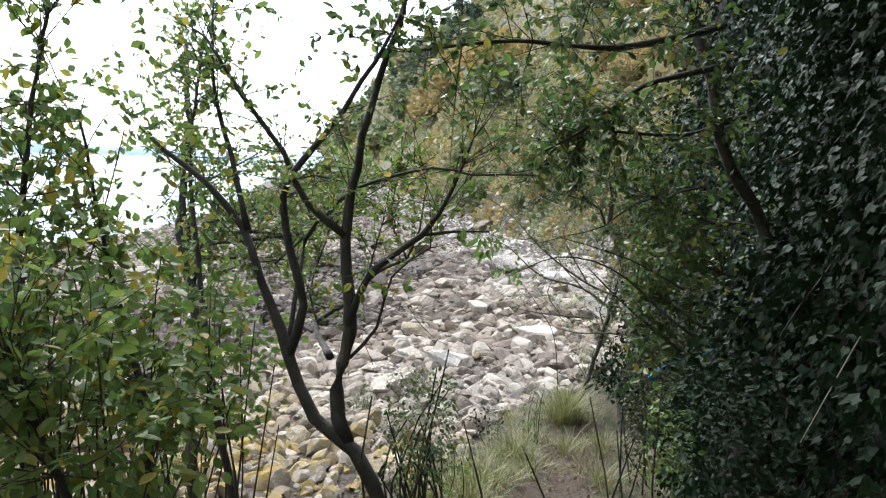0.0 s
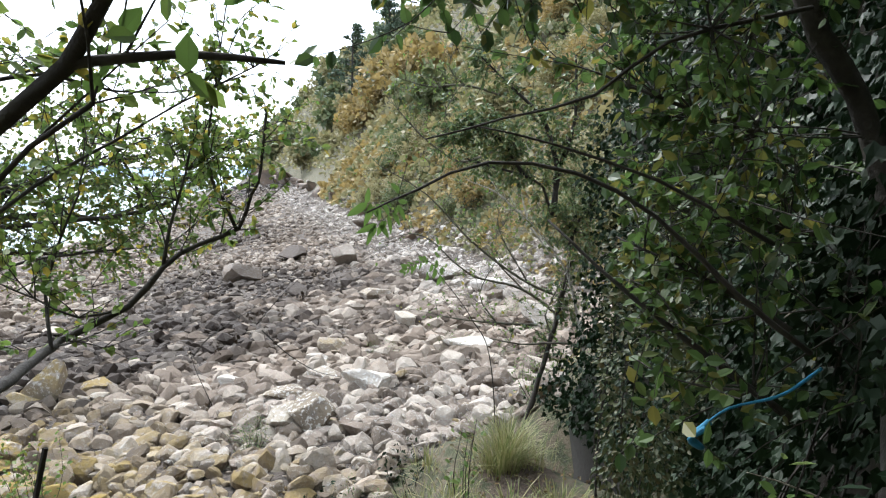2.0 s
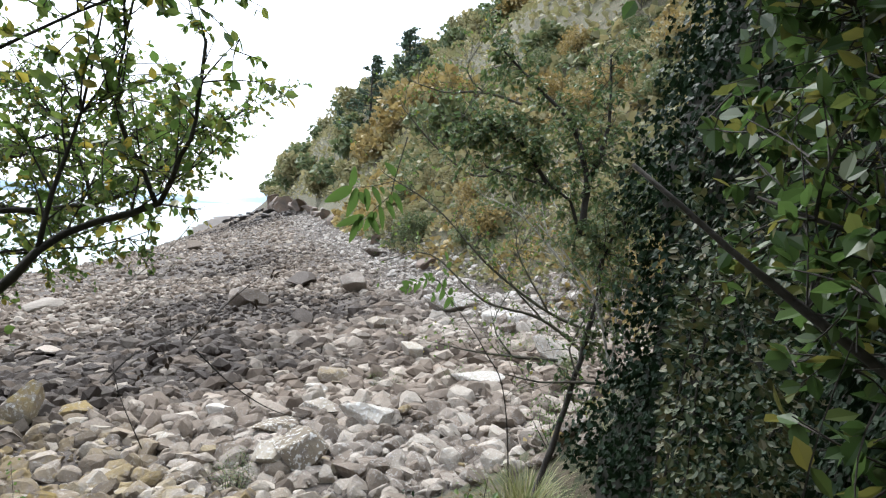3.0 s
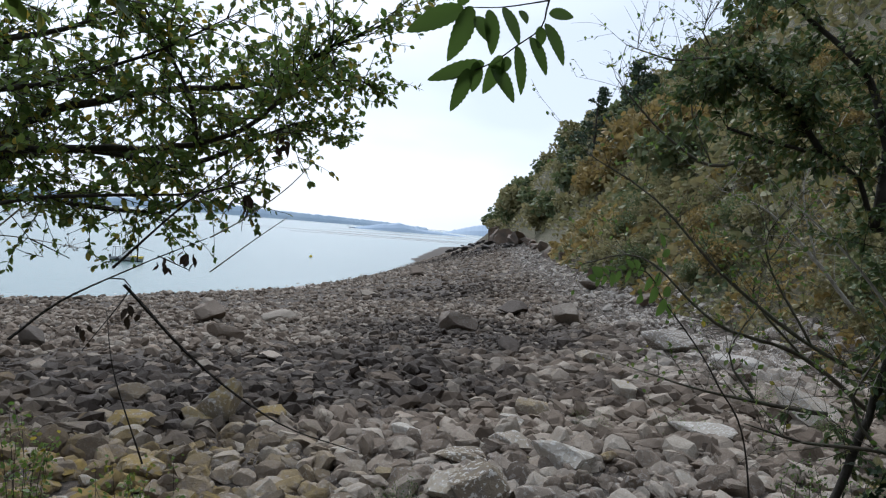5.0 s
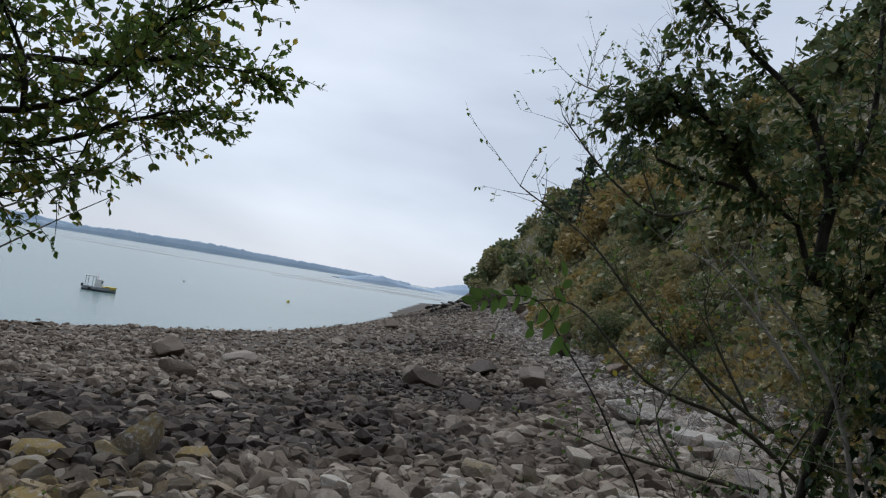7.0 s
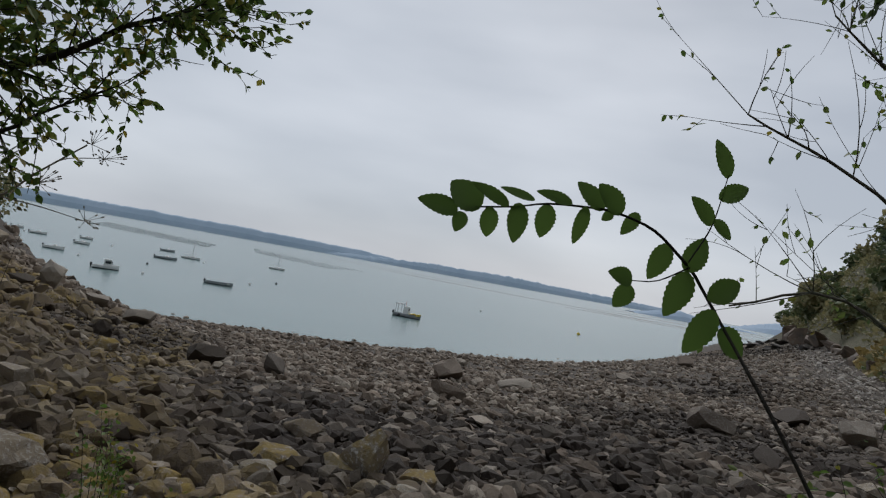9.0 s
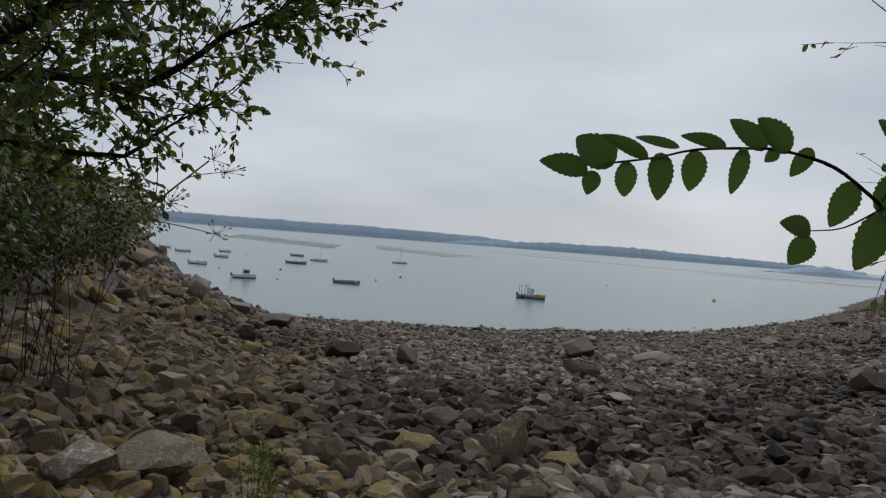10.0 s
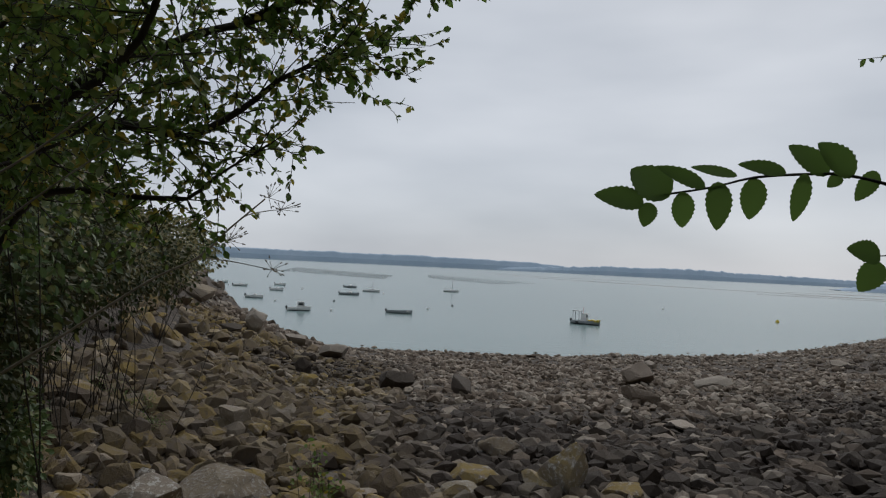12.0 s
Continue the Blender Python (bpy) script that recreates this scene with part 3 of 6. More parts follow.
def tones(x, y, r):
    """Dark weed-covered, yellow lichened and white-flecked stones by the part of the beach they lie in."""
    d = np.hypot(x, y)
    side = x - 0.25 * (y - 8)
    wet = ease((1.2 - np.abs(d - np.interp(side, (-8, 0, 8), (17, 16.5, 22))) / np.interp(side, (-8, 0, 10), (6.5, 7, 8))) * 2) * ease((14 - side) / 9)
    wet2 = ease(1.35 - np.hypot((x - 15.5) / 6, (y - 26) / 11)) * 1.1
    wet4 = ease(1.3 - np.hypot((x - 84) / 16, (y - 128) / 26)) * 1.1
    wet3 = np.maximum(wet4, np.maximum(ease(1.1 - np.hypot((x - 30) / 9, (y - 52) / 14)), 0.8 * ease(1.2 - np.hypot((x + 9) / 6, (y - 33) / 17))))
    wet = np.clip(np.maximum(np.maximum(wet, wet2), wet3) + r.normal(0, 0.22, len(x)), 0, 1)
    wet = np.where(r.random(len(x)) < 0.16, wet * 0.3, wet) * 0.95
    lat = (x + 2.5) * -0.972 + (y - 5) * -0.233
    wet = wet * (1 - 0.4 * ease((lat + 4) / 3) * ease((30 - y) / 8))
    lich = np.maximum(0.85 * ease((14 - d) / 3) * ease((3.0 - x) / 4), 1.2 * ease((lat + 4.0) / 3) * ease((48 - y) / 12))
    lich = np.clip(lich * r.uniform(0.05, 1.3, len(x)), 0, 1) * (1 - 0.8 * wet)
    off_foot = (y - np.interp(x, FOOT_X, FOOT_Y)) * 0.8
    pale = np.maximum(ease((8 - off_foot) / 5) * 0.75 * ease((d - 15) / 8), ease((12 - d) / 6) * 0.30)
    pale = np.clip(pale * r.uniform(0.3, 1.3, len(x)), 0, 1)
    return wet, lich, pale


def paint(me, cols):
    a = me.attributes.new("stone_tone", "FLOAT_COLOR", "POINT")
    a.data.foreach_set("color", np.asarray(cols, np.float32).ravel())


def turn_matrix(yaw, tilt, roll):
    cy_, sy_, cx_, sx_ = np.cos(yaw), np.sin(yaw), np.cos(tilt), np.sin(tilt)
    a = np.array([(cy_, -sy_, 0), (sy_, cy_, 0), (0, 0, 1)])
    b = np.array([(1, 0, 0), (0, cx_, -sx_), (0, sx_, cx_)])
    c = np.array([(np.cos(roll), 0, np.sin(roll)), (0, 1, 0), (-np.sin(roll), 0, np.cos(roll))])
    return a @ b @ c


def stones_field(name, x, y, size, shapes, label, sink=0.18):
    z = surface_z(x, y)
    wet, lich, pale = tones(x, y, rng)
    vs, fs, cols, n = [], [], [], 0
    for k in range(len(x)):
        v, f = shapes[k % len(shapes)]
        m = turn_matrix(rng.uniform(0, 6.28), rng.normal(0, 0.28), rng.normal(0, 0.28))
        w = (v * size[k]) @ m.T
        vs.append(w + (x[k], y[k], z[k] - w[:, 2].min() - size[k] * sink))
        fs += [tuple(i + n for i in q) for q in f]
        n += len(v)
        cols.append(np.tile((wet[k], lich[k], pale[k], 1), (len(v), 1)))
    ob = mesh_object(name, np.concatenate(vs), fs, STONE)
    paint(ob.data, np.concatenate(cols))
    return tagged(ob, label, "stones", kind="stuff")


def scatter(count, x0, x1, y0, y1, keep):
    x, y = rng.uniform(x0, x1, count), rng.uniform(y0, y1, count)
    ok = keep(x, y)
    return x[ok], y[ok]


def on_beach(x, y):
    h, _ = hill(x, y)
    lat = (x + 2.5) * -0.972 + (y - 5) * -0.233
    yp = np.interp(x, PATH_X, PATH_Y)
    return (h < 1.3) & (lat < 17) & (y > yp + np.where(x < 3, 1.9, -9)) & (y < np.interp(x, SHORE_X, SHORE_Y) + 4.0)


x, y = scatter(36000, -10, 22, 0.6, 21, on_beach)
keep = (x > -0.55 * y - 4) & (x < 15 + 0.95 * y)
x, y = x[keep], y[keep]
d = np.hypot(x, y)
s = 0.08 + 0.46 * rng.random(len(x)) ** 3.2 * (1 + d / 16)
near = (d < 11) & (s > 0.14)
stones_field("near_stones", x[near], y[near], s[near], MEDIUM, "grey and yellow-lichened stones heaped on the upper beach")
stones_field("small_stones", x[~near], y[~near], s[~near], COARSE, "small brown and grey stones between the larger ones")
x, y = scatter(40000, -26, 46, 17, 50, on_beach)
keep = (x > -0.5 * y) & (x < 10 + 1.0 * y)
x, y = x[keep], y[keep]
s = 0.15 + 0.72 * rng.random(len(x)) ** 3.6
stones_field("middle_stones", x, y, s, COARSE, "grey, brown and black stones on the middle beach")
x, y = scatter(50000, -34, 120, 47, 175, on_beach)
keep = (x > -0.46 * y) & (x < 4 + 0.95 * y)
keep &= (y < np.interp(x, SHORE_X, SHORE_Y) - 3.5) | (rng.random(len(x)) < 0.22)
x, y = x[keep], y[keep]
s = 0.3 + 0.85 * rng.random(len(x)) ** 2.8
stones_field("far_stones", x, y, s, COARSE, "grey-brown stones of the lower beach")


x, y = scatter(1500, -34, -4, 5, 62, lambda a, b: on_beach(a, b) & ((a + 2.5) * -0.972 + (b - 5) * -0.233 > 0.3))
s = 0.35 + 0.95 * rng.random(len(x)) ** 2.2 * np.clip(y / 20, 0.5, 1.3)
stones_field("bank_rocks", x, y, s, MEDIUM, "yellow-lichened rocks heaped on the steep bank")

# single stones of the strip below the path
nearest = []
for k in range(10):
    v, f = MEDIUM[k]
    me = bpy.data.meshes.new("stone")
    me.from_pydata([tuple(p) for p in v], [], f)
    me.materials.append(STONE)
    paint(me, np.tile((0.05 if k % 4 else 0.5, (0.6, 0.1, 0.25, 0.05, 0.15)[k % 5], (0.6, 0.25)[k % 2], 1.0), (len(v), 1)))
    nearest.append(me)
x, y = scatter(900, -4.5, 9, 2.6, 10.5, on_beach)
for k in range(min(290, len(x))):
    ob = new("stone", nearest[k % 10])
    ob.parent = ground
    size = 0.16 + 0.30 * rng.random() ** 1.8
    ob.matrix_world = pose(x[k], y[k], ground_at(x[k], y[k]) + size * 0.2, rng.normal(0, 14), rng.normal(0, 14), rng.uniform(0, 360)) @ Matrix.Diagonal((size, size, size, 1))


def boulder(place, size, stretch, turn, shape, label, wet=0.0, lichen=0.0, pale=0.3, sink=0.02):
    v, f = FINE[shape % len(FINE)]
    w = (v * np.array(stretch) * size) @ turn_matrix(*turn).T
    base = w[:, 2].min()
    x0, y0 = place
    ob = mesh_object("boulder", w - (0, 0, base), f, STONE, smooth=False)
    ob.location = (x0, y0, ground_at(x0, y0) - sink * size * stretch[2])
    cols = np.tile((wet, lichen, pale, 1.0), (len(v), 1))
    paint(ob.data, cols)
    return tagged(ob, label, "boulder", "boulders on the beach")


boulder((-7.48, 23.87), 1.38, (1.0, 0.95, 1.33), (0.0, -0.18, -0.18), 0, "yellow-lichened round boulder with a white patch", 0, 1, 0.7)
boulder((-15.68, 39.94), 2.00, (1.0, 0.95, 1.37), (3.7, 0.18, 0.12), 1, "brown pointed boulder on the shingle beach", 0.2, 0, 0.2)
boulder((-14.78, 45.05), 2.53, (1.0, 0.95, 0.87), (1.1, 0.12, 0.00), 2, "dark brown rounded boulder", 0.3, 0, 0.2)
boulder((-11.46, 42.92), 3.55, (1.0, 0.95, 0.92), (4.8, 0.06, -0.12), 3, "large brown boulder near the water", 0.3, 0.1, 0.3)
boulder((0.90, 10.97), 1.11, (1.0, 0.95, 1.43), (2.2, 0.00, 0.18), 4, "grey boulder with yellow lichen on top", 0, 0.9, 1)
boulder((4.68, 27.10), 1.81, (1.0, 0.95, 1.00), (5.9, -0.06, 0.06), 5, "tan rounded boulder on the shingle beach", 0, 0, 0.1)
boulder((-14.50, 32.95), 1.23, (1.0, 0.95, 1.70), (3.3, -0.12, -0.06), 6, "dark upright boulder on the shingle beach", 0.8, 0, 0)
boulder((-21.21, 43.48), 2.67, (1.0, 0.95, 1.18), (0.7, -0.18, -0.18), 7, "brown boulder at the bank", 0.1, 0.3, 0.2)
boulder((-20.05, 38.28), 2.53, (1.0, 0.95, 1.70), (4.4, 0.18, 0.12), 8, "tall boulder at the foot of the bank", 0.1, 0.4, 0.3)
boulder((-3.94, 9.09), 1.80, (1.0, 0.95, 1.03), (1.8, 0.12, 0.00), 9, "long dark slab with pale lichen", 0.35, 0.3, 0.6)
boulder((-4.96, 8.90), 0.55, (1.0, 0.95, 1.50), (5.5, 0.06, -0.12), 10, "white-lichened angular stone on the shingle beach", 0, 0.1, 1)
boulder((-4.33, 7.97), 1.11, (1.0, 0.95, 0.81), (2.9, 0.00, 0.18), 11, "grey flat boulder on the shingle beach", 0, 0.1, 0.7)
boulder((-5.51, 13.08), 0.93, (1.0, 0.95, 1.70), (0.3, -0.06, 0.06), 12, "brown upright boulder on the shingle beach", 0.1, 0.2, 0.3)
boulder((-0.57, 11.15), 1.36, (1.0, 0.95, 0.83), (4.0, -0.12, -0.06), 13, "yellow-lichened flat boulder on the shingle beach", 0.1, 0.9, 0.5)
boulder((-4.81, 26.59), 2.23, (1.0, 0.95, 0.83), (1.4, -0.18, -0.18), 14, "black weedy boulder on the shingle beach", 0.85, 0, 0)
boulder((-1.91, 26.55), 1.83, (1.0, 0.95, 1.23), (5.1, 0.18, 0.12), 15, "black upright boulder on the shingle beach", 0.85, 0, 0)
boulder((-1.36, 11.68), 0.97, (1.0, 0.95, 1.01), (2.5, 0.12, 0.00), 16, "dark grey boulder on the shingle beach", 0.5, 0.2, 0.2)
boulder((-0.30, 14.21), 1.03, (1.0, 0.95, 1.03), (6.2, 0.06, -0.12), 17, "brown blocky boulder on the shingle beach", 0.3, 0.3, 0.2)
boulder((10.35, 36.63), 2.35, (1.0, 0.95, 0.70), (3.6, 0.00, 0.18), 18, "grey slab on the shingle beach", 0.3, 0, 0.1)
boulder((1.93, 63.63), 2.25, (1.0, 0.95, 0.79), (1.0, -0.06, 0.06), 19, "grey boulder at the water edge", 0, 0, 0.1)
boulder((11.20, 58.21), 2.14, (1.0, 0.95, 1.08), (4.7, -0.12, -0.06), 20, "pointed tan boulder at the water edge", 0, 0, 0.1)
boulder((6.63, 36.85), 2.24, (1.0, 0.95, 0.85), (2.1, -0.18, -0.18), 21, "tan rounded boulder on the shingle beach", 0, 0, 0.1)
boulder((-43.39, 154.04), 5.00, (1.0, 0.95, 1.00), (5.8, 0.18, 0.12), 22, "dark boulder near the water", 0.4, 0, 0)
boulder((-4.62, 20.79), 1.11, (1.0, 0.95, 0.90), (3.2, 0.12, 0.00), 23, "black weedy boulder on the shingle beach", 0.8, 0, 0)
boulder((16.29, 27.49), 3.18, (1.0, 0.95, 0.80), (0.6, 0.06, -0.12), 24, "grey dome-shaped boulder on the shingle beach", 0.15, 0, 0.3)
boulder((14.45, 20.06), 2.05, (1.0, 0.95, 0.57), (4.3, 0.00, 0.18), 25, "flat black boulder on the shingle beach", 0.85, 0, 0.1)
boulder((8.88, 7.00), 1.29, (1.0, 0.95, 0.96), (1.7, -0.06, 0.06), 26, "pale rounded boulder below the shrubs", 0, 0.05, 1)
boulder((17.53, 14.89), 2.89, (1.0, 0.95, 0.75), (5.4, -0.12, -0.06), 27, "white flat boulder on the shingle beach", 0, 0, 1)
boulder((7.82, 10.53), 1.01, (1.0, 0.95, 1.41), (2.8, -0.18, -0.18), 28, "pale blocky boulder on the shingle beach", 0, 0.5, 0.5)
boulder((3.94, 7.49), 1.21, (1.0, 0.95, 0.76), (0.2, 0.18, 0.12), 29, "pale grey boulder on the shingle beach", 0, 0.2, 0.9)
boulder((2.06, 8.02), 0.90, (1.0, 0.95, 0.96), (3.9, 0.12, 0.00), 30, "grey boulder with white flecks", 0, 0.2, 0.7)
boulder((21.40, 24.58), 1.99, (1.0, 0.95, 0.91), (1.3, 0.06, -0.12), 31, "grey blocky boulder on the shingle beach", 0.3, 0, 0.3)
boulder((10.89, 10.70), 1.22, (1.0, 0.95, 1.07), (5.0, 0.00, 0.18), 32, "grey angular boulder on the shingle beach", 0, 0.2, 0.5)
boulder((-0.86, 8.43), 0.93, (1.0, 0.95, 1.03), (2.4, -0.06, 0.06), 33, "yellow-lichened boulder on the shingle beach", 0, 0.9, 0.4)
boulder((0.46, 11.04), 0.82, (1.0, 0.95, 0.98), (6.1, -0.12, -0.06), 34, "yellow-lichened boulder on the shingle beach", 0, 0.8, 0.4)
boulder((-0.65, 10.39), 0.72, (1.0, 0.95, 1.16), (3.5, -0.18, -0.18), 35, "brown angular boulder on the shingle beach", 0, 0.3, 0.4)
boulder((5.38, 22.21), 1.53, (1.0, 0.95, 0.75), (0.9, 0.18, 0.12), 36, "tan boulder on the shingle beach", 0.1, 0, 0.2)
boulder((42.39, 78.33), 3.84, (1.0, 0.95, 0.82), (4.6, 0.12, 0.00), 37, "brown boulder on the shingle beach", 0.2, 0, 0)
boulder((25.52, 57.06), 2.99, (1.0, 0.95, 0.68), (2.0, 0.06, -0.12), 38, "dark boulder on the shingle beach", 0.3, 0, 0)
boulder((5.26, 6.54), 1.18, (1.0, 0.95, 1.27), (5.7, 0.00, 0.18), 39, "white-flecked boulder on the shingle beach", 0, 0.1, 1)
boulder((3.20, 1.42), 0.54, (1.0, 0.95, 1.18), (3.1, -0.06, 0.06), 40, "yellow-lichened boulder beside the path", 0, 0.9, 0.4)
boulder((2.34, 5.48), 0.91, (1.0, 0.95, 0.93), (0.5, -0.12, -0.06), 41, "pale boulder on the shingle beach", 0, 0.3, 0.9)
boulder((3.60, 9.03), 0.89, (1.0, 0.95, 1.14), (4.2, -0.18, -0.18), 42, "pale angular boulder on the shingle beach", 0, 0.1, 0.9)
boulder((6.48, 9.80), 0.98, (1.0, 0.95, 1.10), (1.6, 0.18, 0.12), 43, "white-flecked boulder on the shingle beach", 0, 0.1, 0.9)
boulder((12.23, 6.90), 1.70, (1.0, 0.95, 0.93), (5.3, 0.12, 0.00), 44, "grey rounded boulder below the path", 0, 0.1, 0.6)
boulder((17.01, 11.49), 2.07, (1.0, 0.95, 0.75), (2.7, 0.06, -0.12), 45, "white flat boulder on the shingle beach", 0, 0, 1)
boulder((33.70, 35.90), 2.47, (1.0, 0.95, 1.02), (0.1, 0.00, 0.18), 46, "grey boulder on the shingle beach", 0.2, 0, 0.4)
boulder((23.71, 32.19), 4.04, (1.0, 0.95, 0.50), (3.8, -0.06, 0.06), 47, "dark flat slab on the shingle beach", 0.75, 0, 0.1)
boulder((1.70, 11.06), 0.88, (1.0, 0.95, 1.14), (1.2, -0.12, -0.06), 48, "yellow-lichened boulder on the shingle beach", 0, 0.8, 0.4)
boulder((13.99, 15.06), 1.60, (1.0, 0.95, 1.10), (4.9, -0.18, -0.18), 49, "pale boulder on the shingle beach", 0, 0.3, 0.7)
boulder((5.25, 8.00), 1.23, (1.0, 0.95, 1.01), (2.3, 0.18, 0.12), 50, "pale boulder on the shingle beach", 0, 0.2, 0.9)
boulder((2.47, 5.16), 1.11, (1.0, 0.95, 1.00), (6.0, 0.12, 0.00), 51, "white-flecked boulder on the shingle beach", 0, 0.2, 0.9)


# ---- the wooded slope ----
def bush_parts(name, label, seed, width, height, cards, leaf, mat, stems=5):
    """A shrub: bare stems at its foot and a lumpy, gappy crown of leaves."""
    r = np.random.default_rng(seed)
    e = thing(name, (0, 0, 0), label, "shrub", "woods on the slope")
    lumps = [(np.array((r.normal(0, 0.3) * width, r.normal(0, 0.3) * width, height * r.uniform(0.3, 0.8))), r.uniform(0.22, 0.4)) for _ in range(9)]
    place, way = [], []
    for c, rad in lumps:
        n = cards // 9
        v = r.normal(0, 1, (n, 3))
        v /= np.linalg.norm(v, axis=1)[:, None]
        q = c + v * (np.array((width, width, height * 0.75)) * rad) * r.uniform(0.55, 1.1, (n, 1))
        place.append(q), way.append(v + r.normal(0, 0.5, (n, 3)))
    place, way = np.concatenate(place), np.concatenate(way)
    ok = place[:, 2] > 0.05
    v, f = leaves(place[ok], way[ok], leaf * r.uniform(0.5, 1.4, ok.sum()), CARD, CARD_FACES, 0.1)
    mesh_object("crown", v, f, mat, e)
    for _ in range(stems):
        a, b = r.normal(0, 0.1 * width, 3), lumps[r.integers(0, 9)][0]
        a[2] = -0.8
        line = spline([a, (a + b) / 2 + r.normal(0, 0.12, 3) * width, b], height / 5)
        mesh_object("stem", *tube(line, 0.025 * height / 2, 0.008, 5), BARK, e)
    return e


def plant(e, x, y, scale, turn, z=None):
    c = copy_thing(e, pose(x, y, ground_at(x, y) - 0.15 if z is None else z, 0, 0, turn))
    c.scale = (scale, scale, scale * rng.uniform(0.85, 1.2))
    return c


kinds = []
for k, (mat, word) in enumerate(((WOOD_GREEN, "dark green"), (WOOD_OLIVE, "olive green"), (WOOD_RUST, "yellow-brown autumn"), (WOOD_GREEN, "dense green"), (WOOD_OLIVE, "greyish olive"))):
    kinds.append((bush_parts("shrub", word + " shrub on the steep slope", 100 + k, 3.0, 3.2, 560, 0.52, mat),
                  bush_parts("shrub", word + " shrub above the beach", 200 + k, 2.0, 2.3, 1450, 0.142, mat)))
for k, (a, b) in enumerate(kinds):
    a.matrix_world = pose(60 + 9 * k, 30 + 12 * k, ground_at(60 + 9 * k, 30 + 12 * k))
    b.matrix_world = pose(12 + 2.2 * k, 0 + 2.5 * k, ground_at(12 + 2.2 * k, 0 + 2.5 * k))
planted = 0
for _ in range(9000):
    close = planted < 120
    x0, y0 = (rng.uniform(4.2, 44), rng.uniform(-14, 44)) if close else (rng.uniform(20, 175), rng.uniform(-25, 225))
    h, _z = hill(np.array(x0), np.array(y0))
    h, dist = float(h), math.hypot(x0, y0)
    if h < (0.7 if close else 3.2) or h > (17 if close else 46) or (not close and dist < 40):
        continue
    az = math.degrees(math.atan2(x0 + 2, y0 + 1.3))
    if close:
        pick = rng.choice([0, 1, 1, 2, 4, 4, 3])
    else:
        pick = 2 if 43.5 < az < 54 and h < 20 and rng.random() < 0.5 else rng.choice([0, 1, 3, 4, 1, 3])
    plant(kinds[pick][1 if close else 0], x0, y0, rng.uniform(0.6, 1.1) if close else rng.uniform(0.75, 1.3) * (1.0 + dist / 260), rng.uniform(0, 360))
    planted += 1
    if planted > 250:
        break

# brambles, dry grass and saplings between the shrubs of the near slope
count = 190000
fx, fy = rng.uniform(3.4, 62, count), rng.uniform(-12, 64, count)
fh, _z = hill(fx, fy)
fd = np.hypot(fx, fy)
ok = (fh > 0.02) & (fh < 17) & (rng.random(count) < np.clip(16 / fd, 0.3, 1))
fx, fy, fd = fx[ok], fy[ok], fd[ok]
lump = np.array([abs(noise.noise(Vector((a * 0.5, b * 0.5, 5.0)))) for a, b in zip(fx, fy)])
tint = np.array([noise.noise(Vector((a * 0.16, b * 0.16, 9.0))) for a, b in zip(fx, fy)]) + rng.normal(0, 0.12, len(fx))
fz = ground_z(fx, fy) + lump * 2.2 * rng.random(len(fx)) ** 0.6 + 0.02
for mat, low, high, word in ((WOOD_OLIVE, -0.12, 0.16, "olive"), (WOOD_GREEN, 0.16, 9, "green"), (WOOD_RUST, -9, -0.12, "yellow-brown")):
    ok = (tint > low) & (tint <= high)
    n = int(ok.sum())
    v, f = leaves(np.stack([fx, fy, fz], -1)[ok], rng.normal(0, 0.8, (n, 3)) + (-0.5, 0.4, 0.3), (0.05 + 0.0085 * fd[ok]) * rng.uniform(0.5, 1.3, n), CARD, CARD_FACES, 0.2)
    tagged(mesh_object("brambles", v, f, mat), word + " brambles and dry growth over the near slope", "brambles", kind="stuff")

count = 90000
fx, fy = rng.uniform(14, 190, count), rng.uniform(-20, 250, count)
fh, _z = hill(fx, fy)
ok = (fh > 2.5) & (fh < 50) & (np.hypot(fx, fy) > 26)
fx, fy = fx[ok], fy[ok]
fz = ground_z(fx, fy) + np.abs(np.array([noise.noise(Vector((a * 0.22, b * 0.22, 7.0))) for a, b in zip(fx, fy)])) * 4.5 * rng.random(len(fx)) ** 0.5 + 0.1
v, f = leaves(np.stack([fx, fy, fz], -1), rng.normal(0, 1, (len(fx), 3)) + (-0.5, 0.4, 0.3), rng.uniform(0.35, 0.95, len(fx)), CARD, CARD_FACES, 0.1)
tagged(mesh_object("undergrowth", v, f, WOOD_OLIVE), "olive and brown undergrowth over the steep slope", "undergrowth", kind="stuff")


